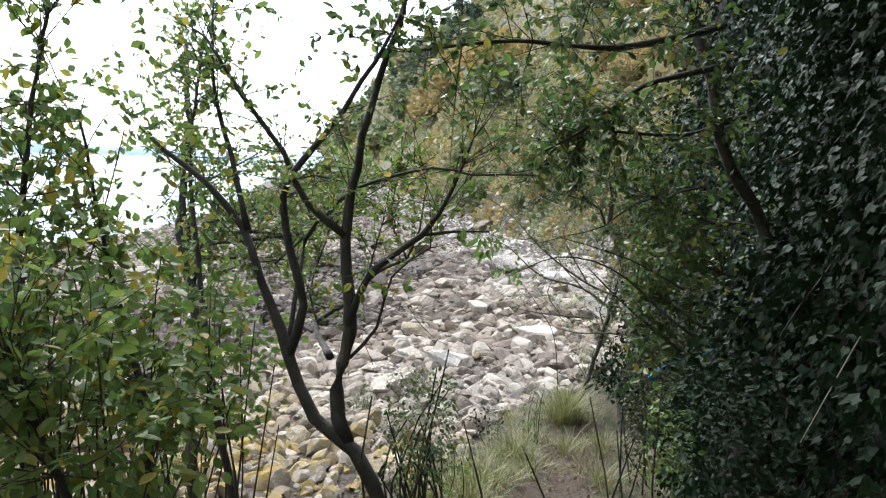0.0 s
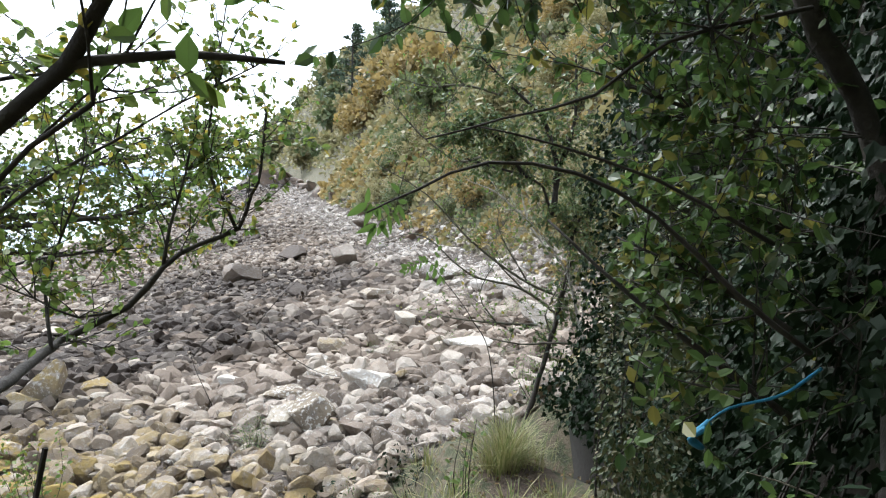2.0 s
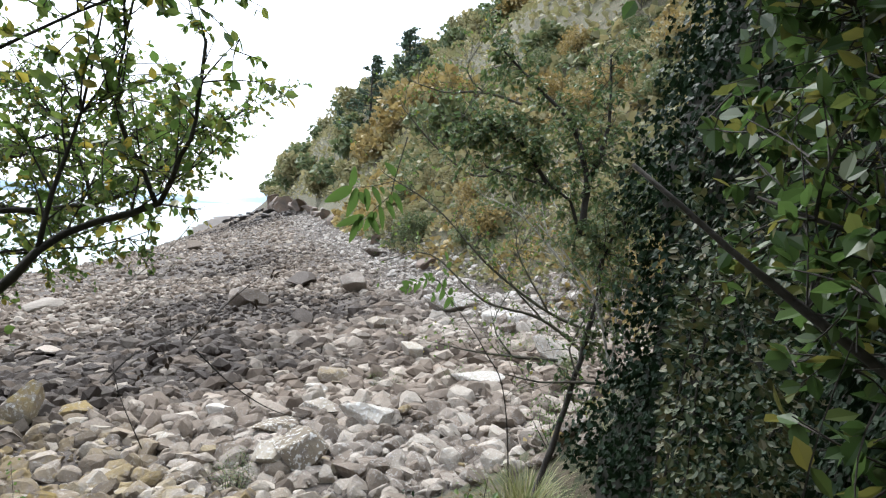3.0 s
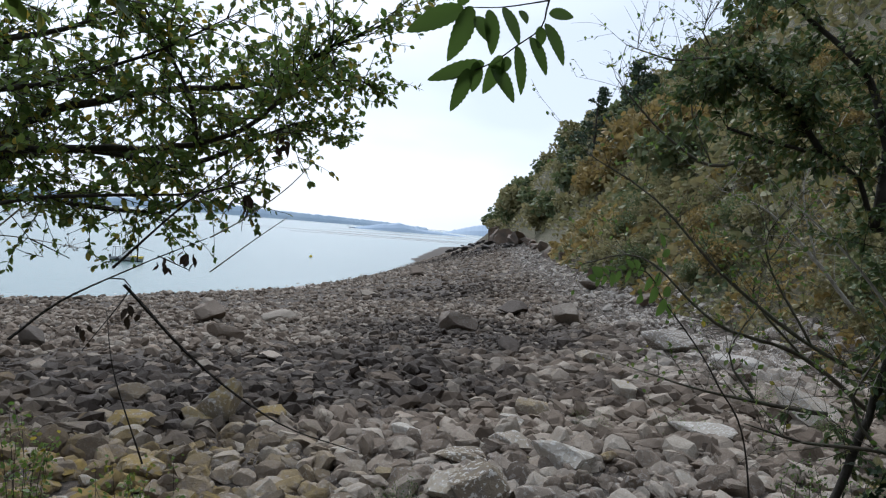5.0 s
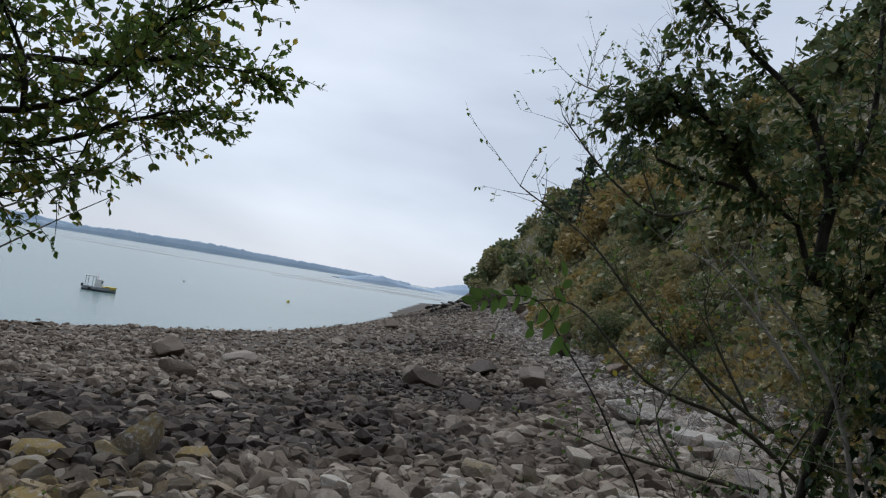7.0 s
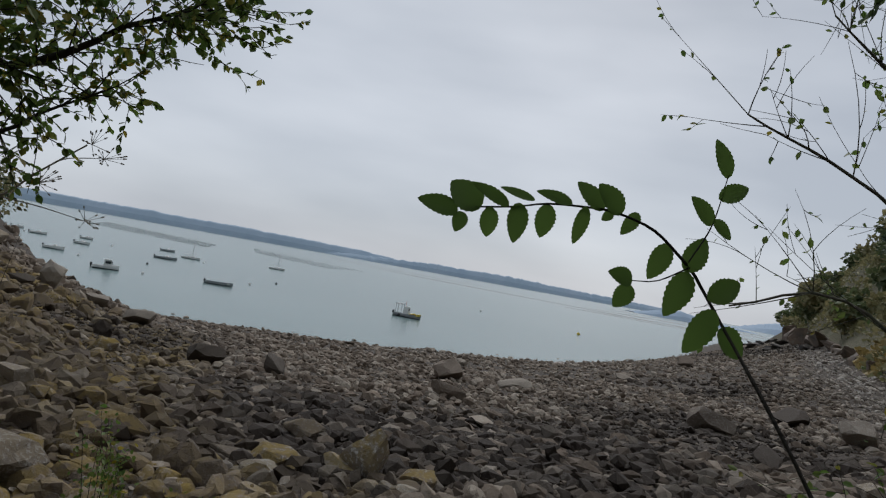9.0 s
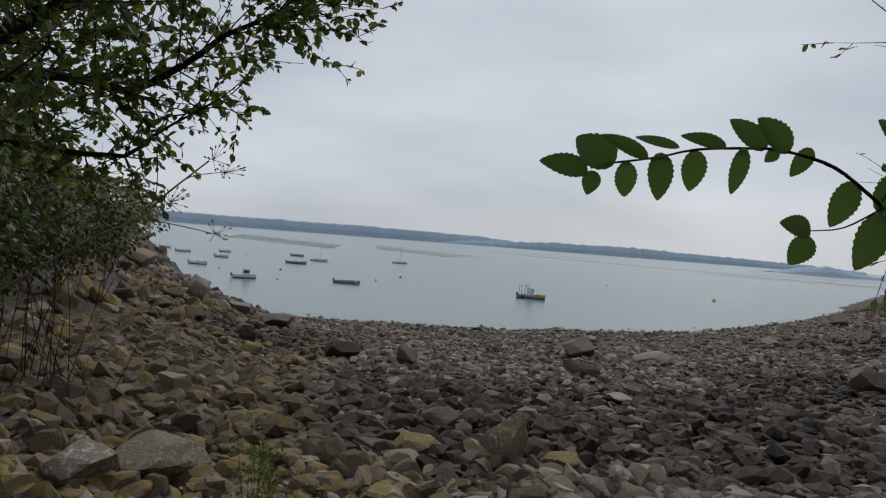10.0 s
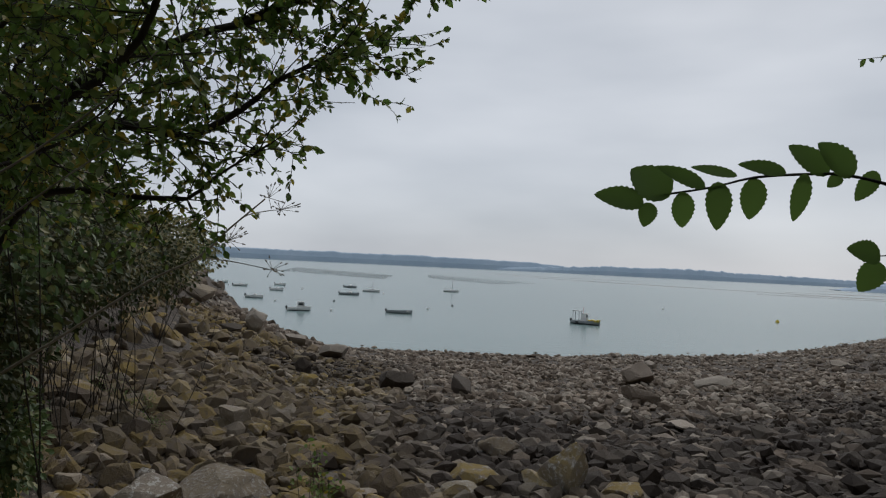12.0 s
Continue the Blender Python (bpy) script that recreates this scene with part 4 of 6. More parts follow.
def pine(place, height, lean, label):
    e = thing("pine_tree", place, label, "pine", "pines on the ridge")
    r = rng
    top = np.array((lean, 0.3, height))
    line = spline([(0, 0, -1.5), (lean * 0.2, 0, height * 0.5), top], 1.2)
    mesh_object("trunk", *tube(line + place, 0.35, 0.07, 8), DARK_BARK, e, smooth=True)
    lp, lw, ls, tw = [], [], [], []
    for k in range(46):
        s = 0.25 + 0.74 * (k / 46)
        base = np.array((lean * s * s, 0.1, height * s))
        a = r.uniform(0, 6.28)
        reach = height * 0.30 * (1.05 - s) ** 0.6 * r.uniform(0.5, 1.15)
        tip = base + np.array((math.cos(a) * reach, math.sin(a) * reach, reach * r.uniform(-0.02, 0.28)))
        tw.append(tube(np.linspace(base, tip, 5) + place, 0.07, 0.02, 4, 0))
        n = 34
        t = r.uniform(0.35, 1.0, n)[:, None]
        lp.append(base + (tip - base) * t + r.normal(0, 0.26, (n, 3)) * (1, 1, 0.45) + place)
        lw.append((tip - base) * 0.4 + r.normal(0, 0.9, (n, 3)) + (0, 0, 0.5))
        ls.append(r.uniform(0.3, 0.75, n))
    tagged(mesh_object("limb", *joined(tw), DARK_BARK, e), kind="stuff")
    v, f = leaves(np.concatenate(lp), np.concatenate(lw), np.concatenate(ls), CARD * (1, 0.6, 1), CARD_FACES, 0.0)
    mesh_object("crown", v, f, PINE, e)
    return e


for x0, y0, top_z, lean, word in ((77.4, 83.6, 36.5, 0.5, "tall dark pine on the wooded ridge"), (78.1, 75.9, 40.2, 0.8, "tallest dark pine on the wooded ridge"), (84, 78, 38.5, 0.2, "dark pine beside a taller one on the ridge"), (104, 122, 32.5, 0.4, "small pine on the lower ridge")):
    g = ground_at(x0, y0)
    pine((x0, y0, g), top_z - g, lean, word)


def outcrop(place, size, stretch, turn, shape, rock=CLIFF, label="rust and grey rock face at the foot of the wooded slope"):
    v, f = FINE[shape % len(FINE)]
    w = (v * np.array(stretch) * size) @ turn_matrix(*turn).T
    w = w + np.array([0.05 * size * noise.noise(Vector(p * 2.2 / size + shape)) for p in w])[:, None] * (1, 1, 0.6)
    ob = mesh_object("rock_outcrop", w, f, rock)
    ob.location = place
    return tagged(ob, label, "rock", "rock faces along the slope")


for k, x0 in enumerate((22, 30, 38, 47, 55, 63, 70, 76, 82, 88, 93, 98, 103, 108, 114, 120, 127, 135)):
    y0 = float(np.interp(x0, FOOT_X, FOOT_Y)) - 0.6
    big = np.interp(x0, (20, 70, 110, 135), (2.2, 5, 11, 10)) * rng.uniform(0.8, 1.2)
    outcrop((x0, y0, ground_at(x0, y0 + 1) + big * 0.12), big, (1.5, 0.8, 0.75), (rng.uniform(0.6, 1.2), rng.normal(0, 0.2), rng.normal(0.2, 0.2)), k)


# dark broken rocks that run down from the headland to the water
for k in range(16):
    x0 = 84 + 2.6 * k
    foot, shore = float(np.interp(x0, FOOT_X, FOOT_Y)), float(np.interp(x0, SHORE_X, SHORE_Y))
    y0 = foot + (shore - foot) * (0.12 + 0.5 * ((k * 7) % 16) / 16)
    big = rng.uniform(2.8, 5.5)
    outcrop((x0, y0, ground_at(x0, y0) + big * 0.08), big, (1.5, 0.9, 0.62), (rng.uniform(0.4, 1.4), rng.normal(0, 0.25), rng.normal(0.15, 0.2)), k + 3, WET_ROCK, "dark jagged rock running down to the water")


# ---- trees round the path ----
full = dict(count=26, length=0.42, leaf=0.052, per=8, spread=0.9, up=0.05, r=0.004)
thin = dict(count=14, length=0.40, leaf=0.050, per=6, spread=0.9, up=0.1, r=0.0035, bare=0.2)

fork_tree = tree("alder_tree", (-3.55, -1.6, ground_at(-3.55, -1.6)), "many-stemmed slender tree with dark bark beside the path", [
    ([tuple(np.array((-3.97, -1.83, 10.11)) - (0, 0, 0.6)), (-4.03, -1.70, 10.22), (-4.16, -1.41, 10.49), (-4.20, -1.22, 10.79), (-4.24, -1.06, 11.13), (-4.28, -0.91, 11.41), (-4.38, -0.72, 11.63), (-4.54, -0.44, 11.85)], 0.047, 0.012, dict(thin, start=0.6, count=12)),
    ([(-4.08, -1.57, 10.38), (-4.08, -1.47, 10.63), (-3.97, -1.44, 10.90), (-3.93, -1.34, 11.36), (-3.87, -1.34, 11.72), (-3.76, -1.31, 12.05), (-3.63, -1.37, 12.47), (-3.55, -1.39, 12.78)], 0.040, 0.011, dict(thin, start=0.5)),
    ([(-4.20, -1.23, 10.76), (-4.15, -1.29, 11.04), (-4.19, -1.19, 11.42), (-4.16, -1.17, 11.68), (-4.01, -1.29, 11.90), (-3.78, -1.38, 12.27), (-3.67, -1.44, 12.51)], 0.028, 0.008, dict(thin, start=0.5)),
    ([(-3.98, -1.44, 10.94), (-3.93, -1.54, 11.22), (-3.80, -1.77, 11.42), (-3.75, -1.91, 11.64), (-3.67, -1.96, 11.88)], 0.022, 0.006, dict(thin, start=0.4, count=16)),
    ([tuple(np.array((-4.20, -1.22, 10.79))), (-3.93, -0.98, 11.32), (-3.87, -1.10, 11.47), (-3.80, -1.26, 11.62), (-3.59, -1.61, 11.74), (-3.49, -1.80, 11.71), (-3.35, -2.08, 11.72)], 0.016, 0.004, dict(thin, start=0.3, count=22, leaf=0.04, length=0.25)),
    ([(-3.80, -1.77, 11.42), (-3.68, -1.89, 11.44), (-3.54, -1.97, 11.44)], 0.010, 0.004, dict(full, start=0.3, count=9)),
    ([(-3.93, -1.34, 11.38), (-4.08, -1.20, 11.55), (-4.17, -1.14, 11.79), (-4.31, -0.99, 12.07), (-4.42, -0.83, 12.35)], 0.022, 0.007, dict(thin, start=0.4, count=22)),
    ([(-4.26, -0.94, 11.39), (-4.25, -0.75, 11.78), (-4.29, -0.64, 12.17), (-4.20, -0.50, 12.65)], 0.018, 0.006, dict(thin, start=0.3, count=16)),
    ([(-3.98, -1.45, 10.77), (-3.93, -1.60, 10.95), (-3.89, -1.66, 11.21), (-3.78, -1.81, 11.36)], 0.010, 0.004, dict(thin, start=0.5, count=5)),
    ([(-3.84, -1.09, 10.67), (-3.48, -0.49, 10.58), (-3.10, 0.09, 10.54), (-2.85, 0.01, 10.66), (-2.71, -0.04, 10.83), (-2.55, -0.06, 10.92), (-2.37, -0.11, 10.99), (-2.31, -0.14, 11.15), (-2.27, -0.16, 11.27), (-2.26, -0.19, 11.54)], 0.024, 0.006, dict(full, start=0.35, count=20, leaf=0.045, length=0.3)),
    ([(-2.71, -0.04, 10.83), (-2.67, -0.03, 11.01), (-2.60, -0.06, 11.26), (-2.56, -0.10, 11.57)], 0.009, 0.003, dict(full, start=0.15, count=13, leaf=0.045, length=0.28)),
    ([(-2.38, -0.11, 10.99), (-2.41, -0.07, 11.11), (-2.48, -0.03, 11.29), (-2.45, -0.07, 11.65), (-2.44, -0.14, 11.98)], 0.009, 0.003, dict(full, start=0.15, count=13, leaf=0.045, length=0.28)),
    ([(-3.19, -0.05, 10.55), (-3.13, 0.14, 10.74), (-3.06, 0.15, 10.97), (-2.99, 0.13, 11.15), (-2.96, 0.12, 11.37)], 0.009, 0.003, dict(full, start=0.15, count=13, leaf=0.045, length=0.28)),
    ([(-2.85, 0.01, 10.66), (-3.03, 0.08, 10.63), (-3.17, 0.15, 10.72), (-3.28, 0.20, 10.79)], 0.007, 0.003, dict(thin, start=0.2, count=8, leaf=0.045, length=0.25)),
    ([(-3.37, 0.25, 10.98), (-3.14, 0.19, 11.18), (-2.86, 0.07, 11.38), (-2.62, -0.07, 11.56), (-2.37, -0.25, 11.73)], 0.01, 0.003, dict(full, start=0.1, count=20, leaf=0.045, length=0.32)),
    ([(-3.34, 0.24, 11.57), (-3.09, 0.15, 11.64), (-2.86, 0.06, 11.59), (-2.66, -0.05, 11.60)], 0.01, 0.003, dict(full, start=0.1, count=20, leaf=0.045, length=0.32)),
], DARK_BARK, LEAF, "crown")

shore_tree = tree("willow_tree", (-2.75, 2.9, ground_at(-2.75, 2.9)), "leaning willow with long dark limbs and small yellowing leaves", [
    ([(-2.75, 2.9, ground_at(-2.75, 2.9) - 0.3), (-2.8, 2.95, 8.9), (-2.7, 2.95, 9.9), (-2.8, 3.1, 10.9), (-2.65, 3.2, 12.0), (-2.55, 3.4, 13.0)], 0.075, 0.025, dict(full, start=0.55, count=30, length=0.6)),
    ([(-2.7, 3.12, 10.2), (-2.50, 3.13, 10.76), (-1.99, 3.08, 10.88), (-1.59, 3.03, 10.83), (-1.33, 2.96, 10.92), (-1.00, 2.89, 11.12), (-0.77, 2.92, 11.22)], 0.040, 0.006, dict(full, start=0.12, count=95, leaf=0.045, per=10, length=0.38)),
    ([(-2.7, 3.12, 10.4), (-2.37, 3.14, 10.97), (-2.01, 3.07, 11.16), (-1.58, 3.02, 11.30), (-1.20, 2.96, 11.38), (-0.85, 2.89, 11.53)], 0.036, 0.009, dict(full, start=0.1, count=105, leaf=0.045, per=10, length=0.42)),
    ([(-1.35, 2.99, 11.36), (-0.94, 2.89, 11.45), (-0.65, 2.83, 11.50), (-0.45, 2.81, 11.52)], 0.012, 0.004, dict(full, start=0.1, count=34, leaf=0.045, per=9, length=0.28)),
    ([(-2.7, 3.1, 10.0), (-2.50, 3.23, 10.52), (-1.98, 3.19, 10.55), (-1.62, 3.13, 10.54), (-1.45, 3.06, 10.64), (-1.22, 3.00, 10.76)], 0.026, 0.005, dict(full, start=0.15, count=50, leaf=0.042, per=9, length=0.34)),
    ([(-2.72, 3.15, 10.7), (-2.54, 3.21, 11.37), (-2.20, 3.24, 11.56), (-1.81, 3.18, 11.79)], 0.03, 0.008, dict(full, start=0.1, count=50, leaf=0.046, per=10, length=0.45)),
    ([(-2.7, 3.12, 10.1), (-2.75, 2.91, 10.72), (-2.21, 2.69, 10.83), (-1.58, 2.37, 10.92), (-1.29, 2.17, 11.09), (-1.10, 2.02, 11.41), (-0.82, 1.82, 11.60)], 0.030, 0.006, dict(full, start=0.3, count=80, leaf=0.046, per=9, length=0.36)),
    ([(-1.57, 2.36, 10.93), (-1.61, 2.39, 11.17), (-1.79, 2.43, 11.49), (-1.94, 2.51, 11.77)], 0.014, 0.006, dict(full, start=0.1, count=34, leaf=0.048, per=9, length=0.4)),
    ([(-2.66, 2.75, 10.44), (-2.34, 2.64, 10.56), (-1.93, 2.44, 10.62), (-1.56, 2.19, 10.67), (-1.32, 2.06, 10.77)], 0.014, 0.003, dict(full, start=0.1, count=26, leaf=0.044, per=8, length=0.26)),
    ([(-2.70, 2.78, 11.03), (-2.31, 2.63, 11.14), (-1.86, 2.41, 11.33), (-1.50, 2.17, 11.56)], 0.016, 0.004, dict(full, start=0.05, count=44, leaf=0.048, per=9, length=0.38)),
], DARK_BARK, LEAF, "crown")

# thin trees and undergrowth on the seaward side of the path
for k, (stem, n) in enumerate((
    ([(-5.32, -1.00, 10.22), (-5.27, -0.81, 10.79), (-5.23, -0.63, 11.29), (-5.11, -0.50, 11.98), (-4.98, -0.39, 12.54)], 26),
    ([(-4.83, -1.03, 10.04), (-4.78, -0.87, 10.53), (-4.81, -0.60, 11.11), (-4.84, -0.48, 11.52), (-4.87, -0.38, 11.92)], 18),
    ([(-4.22, -0.71, 9.70), (-4.18, -0.36, 10.42), (-4.10, -0.01, 11.25), (-4.05, 0.15, 11.76), (-3.90, 0.27, 12.46)], 22),
    ([(-5.34, -1.70, 10.50), (-5.41, -1.55, 10.80), (-5.47, -1.45, 11.06)], 14),
)):
    tree("young_tree", stem[0], "thin young tree with round green leaves beside the path", [(stem, 0.028 if k != 3 else 0.018, 0.007, dict(full, start=0.12, count=n + 40, leaf=0.060, length=0.45))], DARK_BARK, LEAF, "crown", extra=())


def ivy_sheet(count, x0, x1, face, thick, z0, z1, size):
    """Ivy leaves hung over the steep bank beside the path."""
    x, z = rng.uniform(x0, x1, count), rng.uniform(z0, z1, count)
    y = np.array([face(a, b) for a, b in zip(x, z)]) + rng.normal(0, thick, count)
    ways = np.stack([rng.normal(-0.3, 0.5, count), rng.normal(0.6, 0.4, count), rng.normal(-0.8, 0.4, count)], -1)
    return np.stack([x, y, z], -1), ways, size * rng.uniform(0.5, 1.35, count)


def bank_face(x, z):
    """The steep face of the bank south of the path."""
    edge = np.interp(x, (-8, -5.0, -3.2, -2.15, -1.2, 0.35, 1.2, 2.2), (-6.4, -4.5, -3.35, -2.65, -2.1, -1.4, -0.6, 0.6))
    lump = 0.16 * noise.noise(Vector((x * 1.3, z * 1.3, 0))) + 0.12 * math.sin(z * 2.1 + x)
    return edge - 0.16 * (z - 8.9) + lump - 0.05


ivy = thing("ivy_bank", (-2.2, -2.6, ground_at(-2.2, -2.6)), "dark glossy ivy covering the steep bank beside the path", "ivy")
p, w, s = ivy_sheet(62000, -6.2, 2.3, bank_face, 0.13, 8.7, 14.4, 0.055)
# Much of this foliage's darkness is shade put into the leaf colour.
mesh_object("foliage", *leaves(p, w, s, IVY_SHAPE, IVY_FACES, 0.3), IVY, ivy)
# Backing sheet of earth; the dark between the leaves is in its colour.
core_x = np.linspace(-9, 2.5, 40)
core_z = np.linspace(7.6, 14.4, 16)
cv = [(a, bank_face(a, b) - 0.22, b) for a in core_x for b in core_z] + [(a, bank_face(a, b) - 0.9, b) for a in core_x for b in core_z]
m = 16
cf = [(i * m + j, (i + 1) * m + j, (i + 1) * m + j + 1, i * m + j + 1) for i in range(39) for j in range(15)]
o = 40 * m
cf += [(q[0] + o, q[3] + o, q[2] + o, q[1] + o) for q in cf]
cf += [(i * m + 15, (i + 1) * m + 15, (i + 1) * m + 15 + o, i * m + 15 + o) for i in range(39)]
mesh_object("shaded_earth_face", cv, cf, SHADED_SOIL, ivy, smooth=True)
vines = []
for _ in range(60):
    a, b = rng.uniform(-6, 0.5), rng.uniform(9, 10)
    line = [(a + 0.12 * rng.normal(), bank_face(a, b + t) + 0.02 + 0.05 * rng.normal(), b + t) for t in np.linspace(0, rng.uniform(0.8, 2.6), 6)]
    vines.append(tube(spline(line), 0.006, 0.003, 4, 0.1))
tagged(mesh_object("vine", *joined(vines), DARK_BARK, ivy), kind="stuff")

arch = dict(full, leaf=0.056, per=8, length=0.40)
tree("hazel_tree", (-2.45, -2.75, ground_at(-2.45, -2.75)), "ivy-clad tree leaning over the path with leafy branches", [
    ([(-3.26, -2.94, 8.84), (-1.67, -2.67, 11.05), (-1.75, -2.37, 11.83), (-1.74, -2.19, 12.42), (-1.84, -1.96, 13.01), (-3.20, -2.04, 13.34)], 0.06, 0.02, dict(arch, start=0.3, count=60, length=0.7)),
    ([(-2.54, -2.60, 10.87), (-2.67, -2.46, 11.01), (-2.80, -2.32, 11.18), (-2.93, -2.19, 11.27), (-3.08, -2.06, 11.29), (-3.18, -1.95, 11.23), (-3.26, -1.88, 11.18)], 0.007, 0.002, dict(arch, start=0.25, count=34, leaf=0.036, length=0.2)),
    ([(-2.40, -2.52, 11.68), (-2.68, -2.28, 11.58), (-2.82, -2.17, 11.45), (-2.98, -2.03, 11.39), (-3.10, -1.90, 11.34)], 0.006, 0.002, dict(arch, start=0.1, count=34, leaf=0.036, length=0.2)),
    ([(-2.48, -2.49, 11.11), (-2.65, -2.26, 11.26), (-2.83, -2.07, 11.34), (-2.94, -1.92, 11.38)], 0.006, 0.002, dict(arch, start=0.15, count=30, leaf=0.036, length=0.22)),
    ([(-2.12, -2.47, 10.83), (-2.13, -2.31, 10.92), (-2.15, -2.13, 11.00), (-2.17, -1.94, 11.07)], 0.012, 0.003, dict(arch, start=0.1, count=40, leaf=0.045, length=0.3)),
    ([(-1.79, -2.28, 12.40), (-2.22, -2.02, 12.26), (-2.53, -1.90, 12.03), (-2.76, -1.69, 11.84)], 0.022, 0.006, dict(arch, start=0.1, count=40)),
    ([(-2.08, -2.48, 10.56), (-2.19, -2.18, 10.78), (-2.26, -1.93, 10.97), (-2.29, -1.75, 11.12)], 0.014, 0.004, dict(arch, start=0.1, count=40)),
    ([(-2.06, -2.40, 12.59), (-2.67, -2.10, 12.42), (-3.23, -1.82, 12.40), (-3.75, -1.59, 12.30)], 0.022, 0.006, dict(arch, start=0.05, count=44, length=0.5)),
    ([(-1.49, -2.36, 12.12), (-1.92, -2.15, 11.98), (-2.35, -1.94, 11.98), (-2.62, -1.75, 11.92)], 0.018, 0.006, dict(arch, start=0.05, count=36, length=0.4)),
    ([(-1.59, -2.35, 11.39), (-1.66, -2.10, 11.48), (-1.86, -1.82, 11.60)], 0.014, 0.005, dict(arch, start=0.05, count=44, length=0.45)),
    ([(-1.54, -2.49, 11.07), (-1.55, -2.15, 11.11), (-1.65, -1.87, 11.16)], 0.014, 0.005, dict(arch, start=0.05, count=44, length=0.45)),
], DARK_BARK, SHADED_HAZEL_LEAF, "crown")

# dark evergreen and bare shrubs past the end of the path
dark = dict(full, leaf=0.062, per=11, length=0.34, spread=1.0)
tree("evergreen_tree", (2.2, 1.35, ground_at(2.2, 1.35)), "dark evergreen tree with glossy drooping leaves beside the beach", [
    ([(2.2, 1.35, ground_at(2.2, 1.35) - 0.3), (2.66, 0.81, 10.33), (2.49, 1.00, 10.89), (2.38, 1.05, 11.15), (2.12, 1.20, 11.30), (1.93, 1.43, 11.36), (1.69, 1.57, 11.43)], 0.04, 0.012, dict(dark, start=0.35, count=80)),
    ([(2.53, 0.98, 10.83), (2.62, 1.01, 11.41), (2.51, 1.17, 11.93), (2.27, 1.41, 12.26), (1.92, 1.60, 12.56)], 0.04, 0.008, dict(dark, start=0.15, count=55)),
    ([(2.18, 1.17, 11.28), (1.99, 1.37, 11.66), (1.76, 1.51, 11.77), (1.54, 1.65, 11.67)], 0.022, 0.006, dict(dark, start=0.1, count=90)),
    ([(2.60, 1.03, 11.19), (2.88, 0.94, 11.94), (2.93, 0.99, 12.67)], 0.03, 0.01, dict(dark, start=0.1, count=42, length=0.5)),
    ([(2.63, 0.82, 10.49), (2.63, 0.69, 10.82), (2.81, 0.56, 11.05)], 0.02, 0.008, dict(dark, start=0.1, count=50, length=0.5)),
], DARK_BARK, EVERGREEN, "crown", shape=OVAL * (1, 0.75, 1), droop=0.7)

sparse = dict(count=16, length=0.5, leaf=0.045, per=4, spread=0.8, up=0.25, r=0.0035, bare=0.35)
for k, (stem, n, mat) in enumerate((
    ([(3.81, 1.33, 9.61), (3.37, 1.81, 9.87), (2.89, 2.31, 10.35), (2.42, 2.79, 11.01), (1.93, 3.18, 11.38)], 20, BARK),
    ([(3.84, 1.55, 9.36), (3.41, 1.91, 9.76), (2.85, 2.36, 9.97), (2.39, 2.84, 10.48), (2.06, 3.28, 10.37)], 20, BARK),
    ([(4.08, 1.83, 10.13), (3.91, 2.15, 10.58), (3.68, 2.50, 11.00), (3.43, 2.87, 11.19)], 12, PALE_BARK),
    ([(2.40, 0.37, 8.90), (2.51, 0.56, 9.51), (2.49, 0.75, 10.18), (2.35, 1.04, 10.63), (2.23, 1.31, 10.92)], 12, PALE_BARK),
    ([(2.51, 0.29, 9.42), (2.23, 0.68, 9.45), (2.01, 1.03, 9.42), (1.75, 1.28, 9.49)], 6, BARK),
    ([(2.94, 1.39, 9.43), (2.65, 1.80, 9.44), (2.38, 2.20, 9.47), (2.19, 2.54, 9.53)], 6, BARK),
    ([(4.05, 2.83, 11.65), (3.57, 3.12, 11.46), (3.07, 3.39, 11.77), (2.64, 3.62, 12.24)], 22, BARK),
    ([(4.12, 2.85, 12.45), (3.64, 3.13, 12.55), (3.17, 3.41, 12.50), (2.70, 3.58, 12.58)], 22, BARK),
)):
    tree("bare_shrub", stem[0], ("pale" if mat is PALE_BARK else "dark") + "-stemmed straggling shrub with few leaves at the beach edge", [(stem, 0.022, 0.005, dict(sparse, count=n + 8, start=0.12)), ([stem[1], tuple(np.array(stem[2]) + (0.25, -0.15, 0.3)), tuple(np.array(stem[2]) + (0.45, -0.3, 0.8))], 0.012, 0.003, dict(sparse, count=n, start=0.1))], mat, LEAF, "crown", "shrub")

# ---- sprays of leaves close to the path ----
def toothed_leaf(base, tip, width, mat, parent, teeth=9, droop=0.12, face=(0, -1, 0.25)):
    """A single leaf with a toothed edge, folded along its rib, on a short stalk."""
    base, tip = np.array(base, float), np.array(tip, float)
    ahead = tip - base
    length = np.linalg.norm(ahead)
    ahead /= length
    side = np.cross(ahead, np.array(face) / np.linalg.norm(face))
    side /= np.linalg.norm(side)
    out = np.cross(side, ahead)
    verts, faces = [], []
    n = teeth * 2
    for i in range(n + 1):
        s = i / n
        w = width * (math.sin(math.pi * min(1.0, s ** 0.8)) ** 0.7) * 0.5 * (1.0 if i % 2 == 0 else 1.12) + 1e-4
        lift = -droop * length * s * s
        c = base + ahead * length * s + out * lift
        verts += [c + side * w + out * w * 0.22, c, c - side * w + out * w * 0.22]
    for i in range(n):
        for j in range(2):
            faces.append((i * 3 + j, i * 3 + 3 + j, i * 3 + 4 + j, i * 3 + 1 + j))
    return mesh_object("leaf", verts, faces, mat, parent, smooth=True)


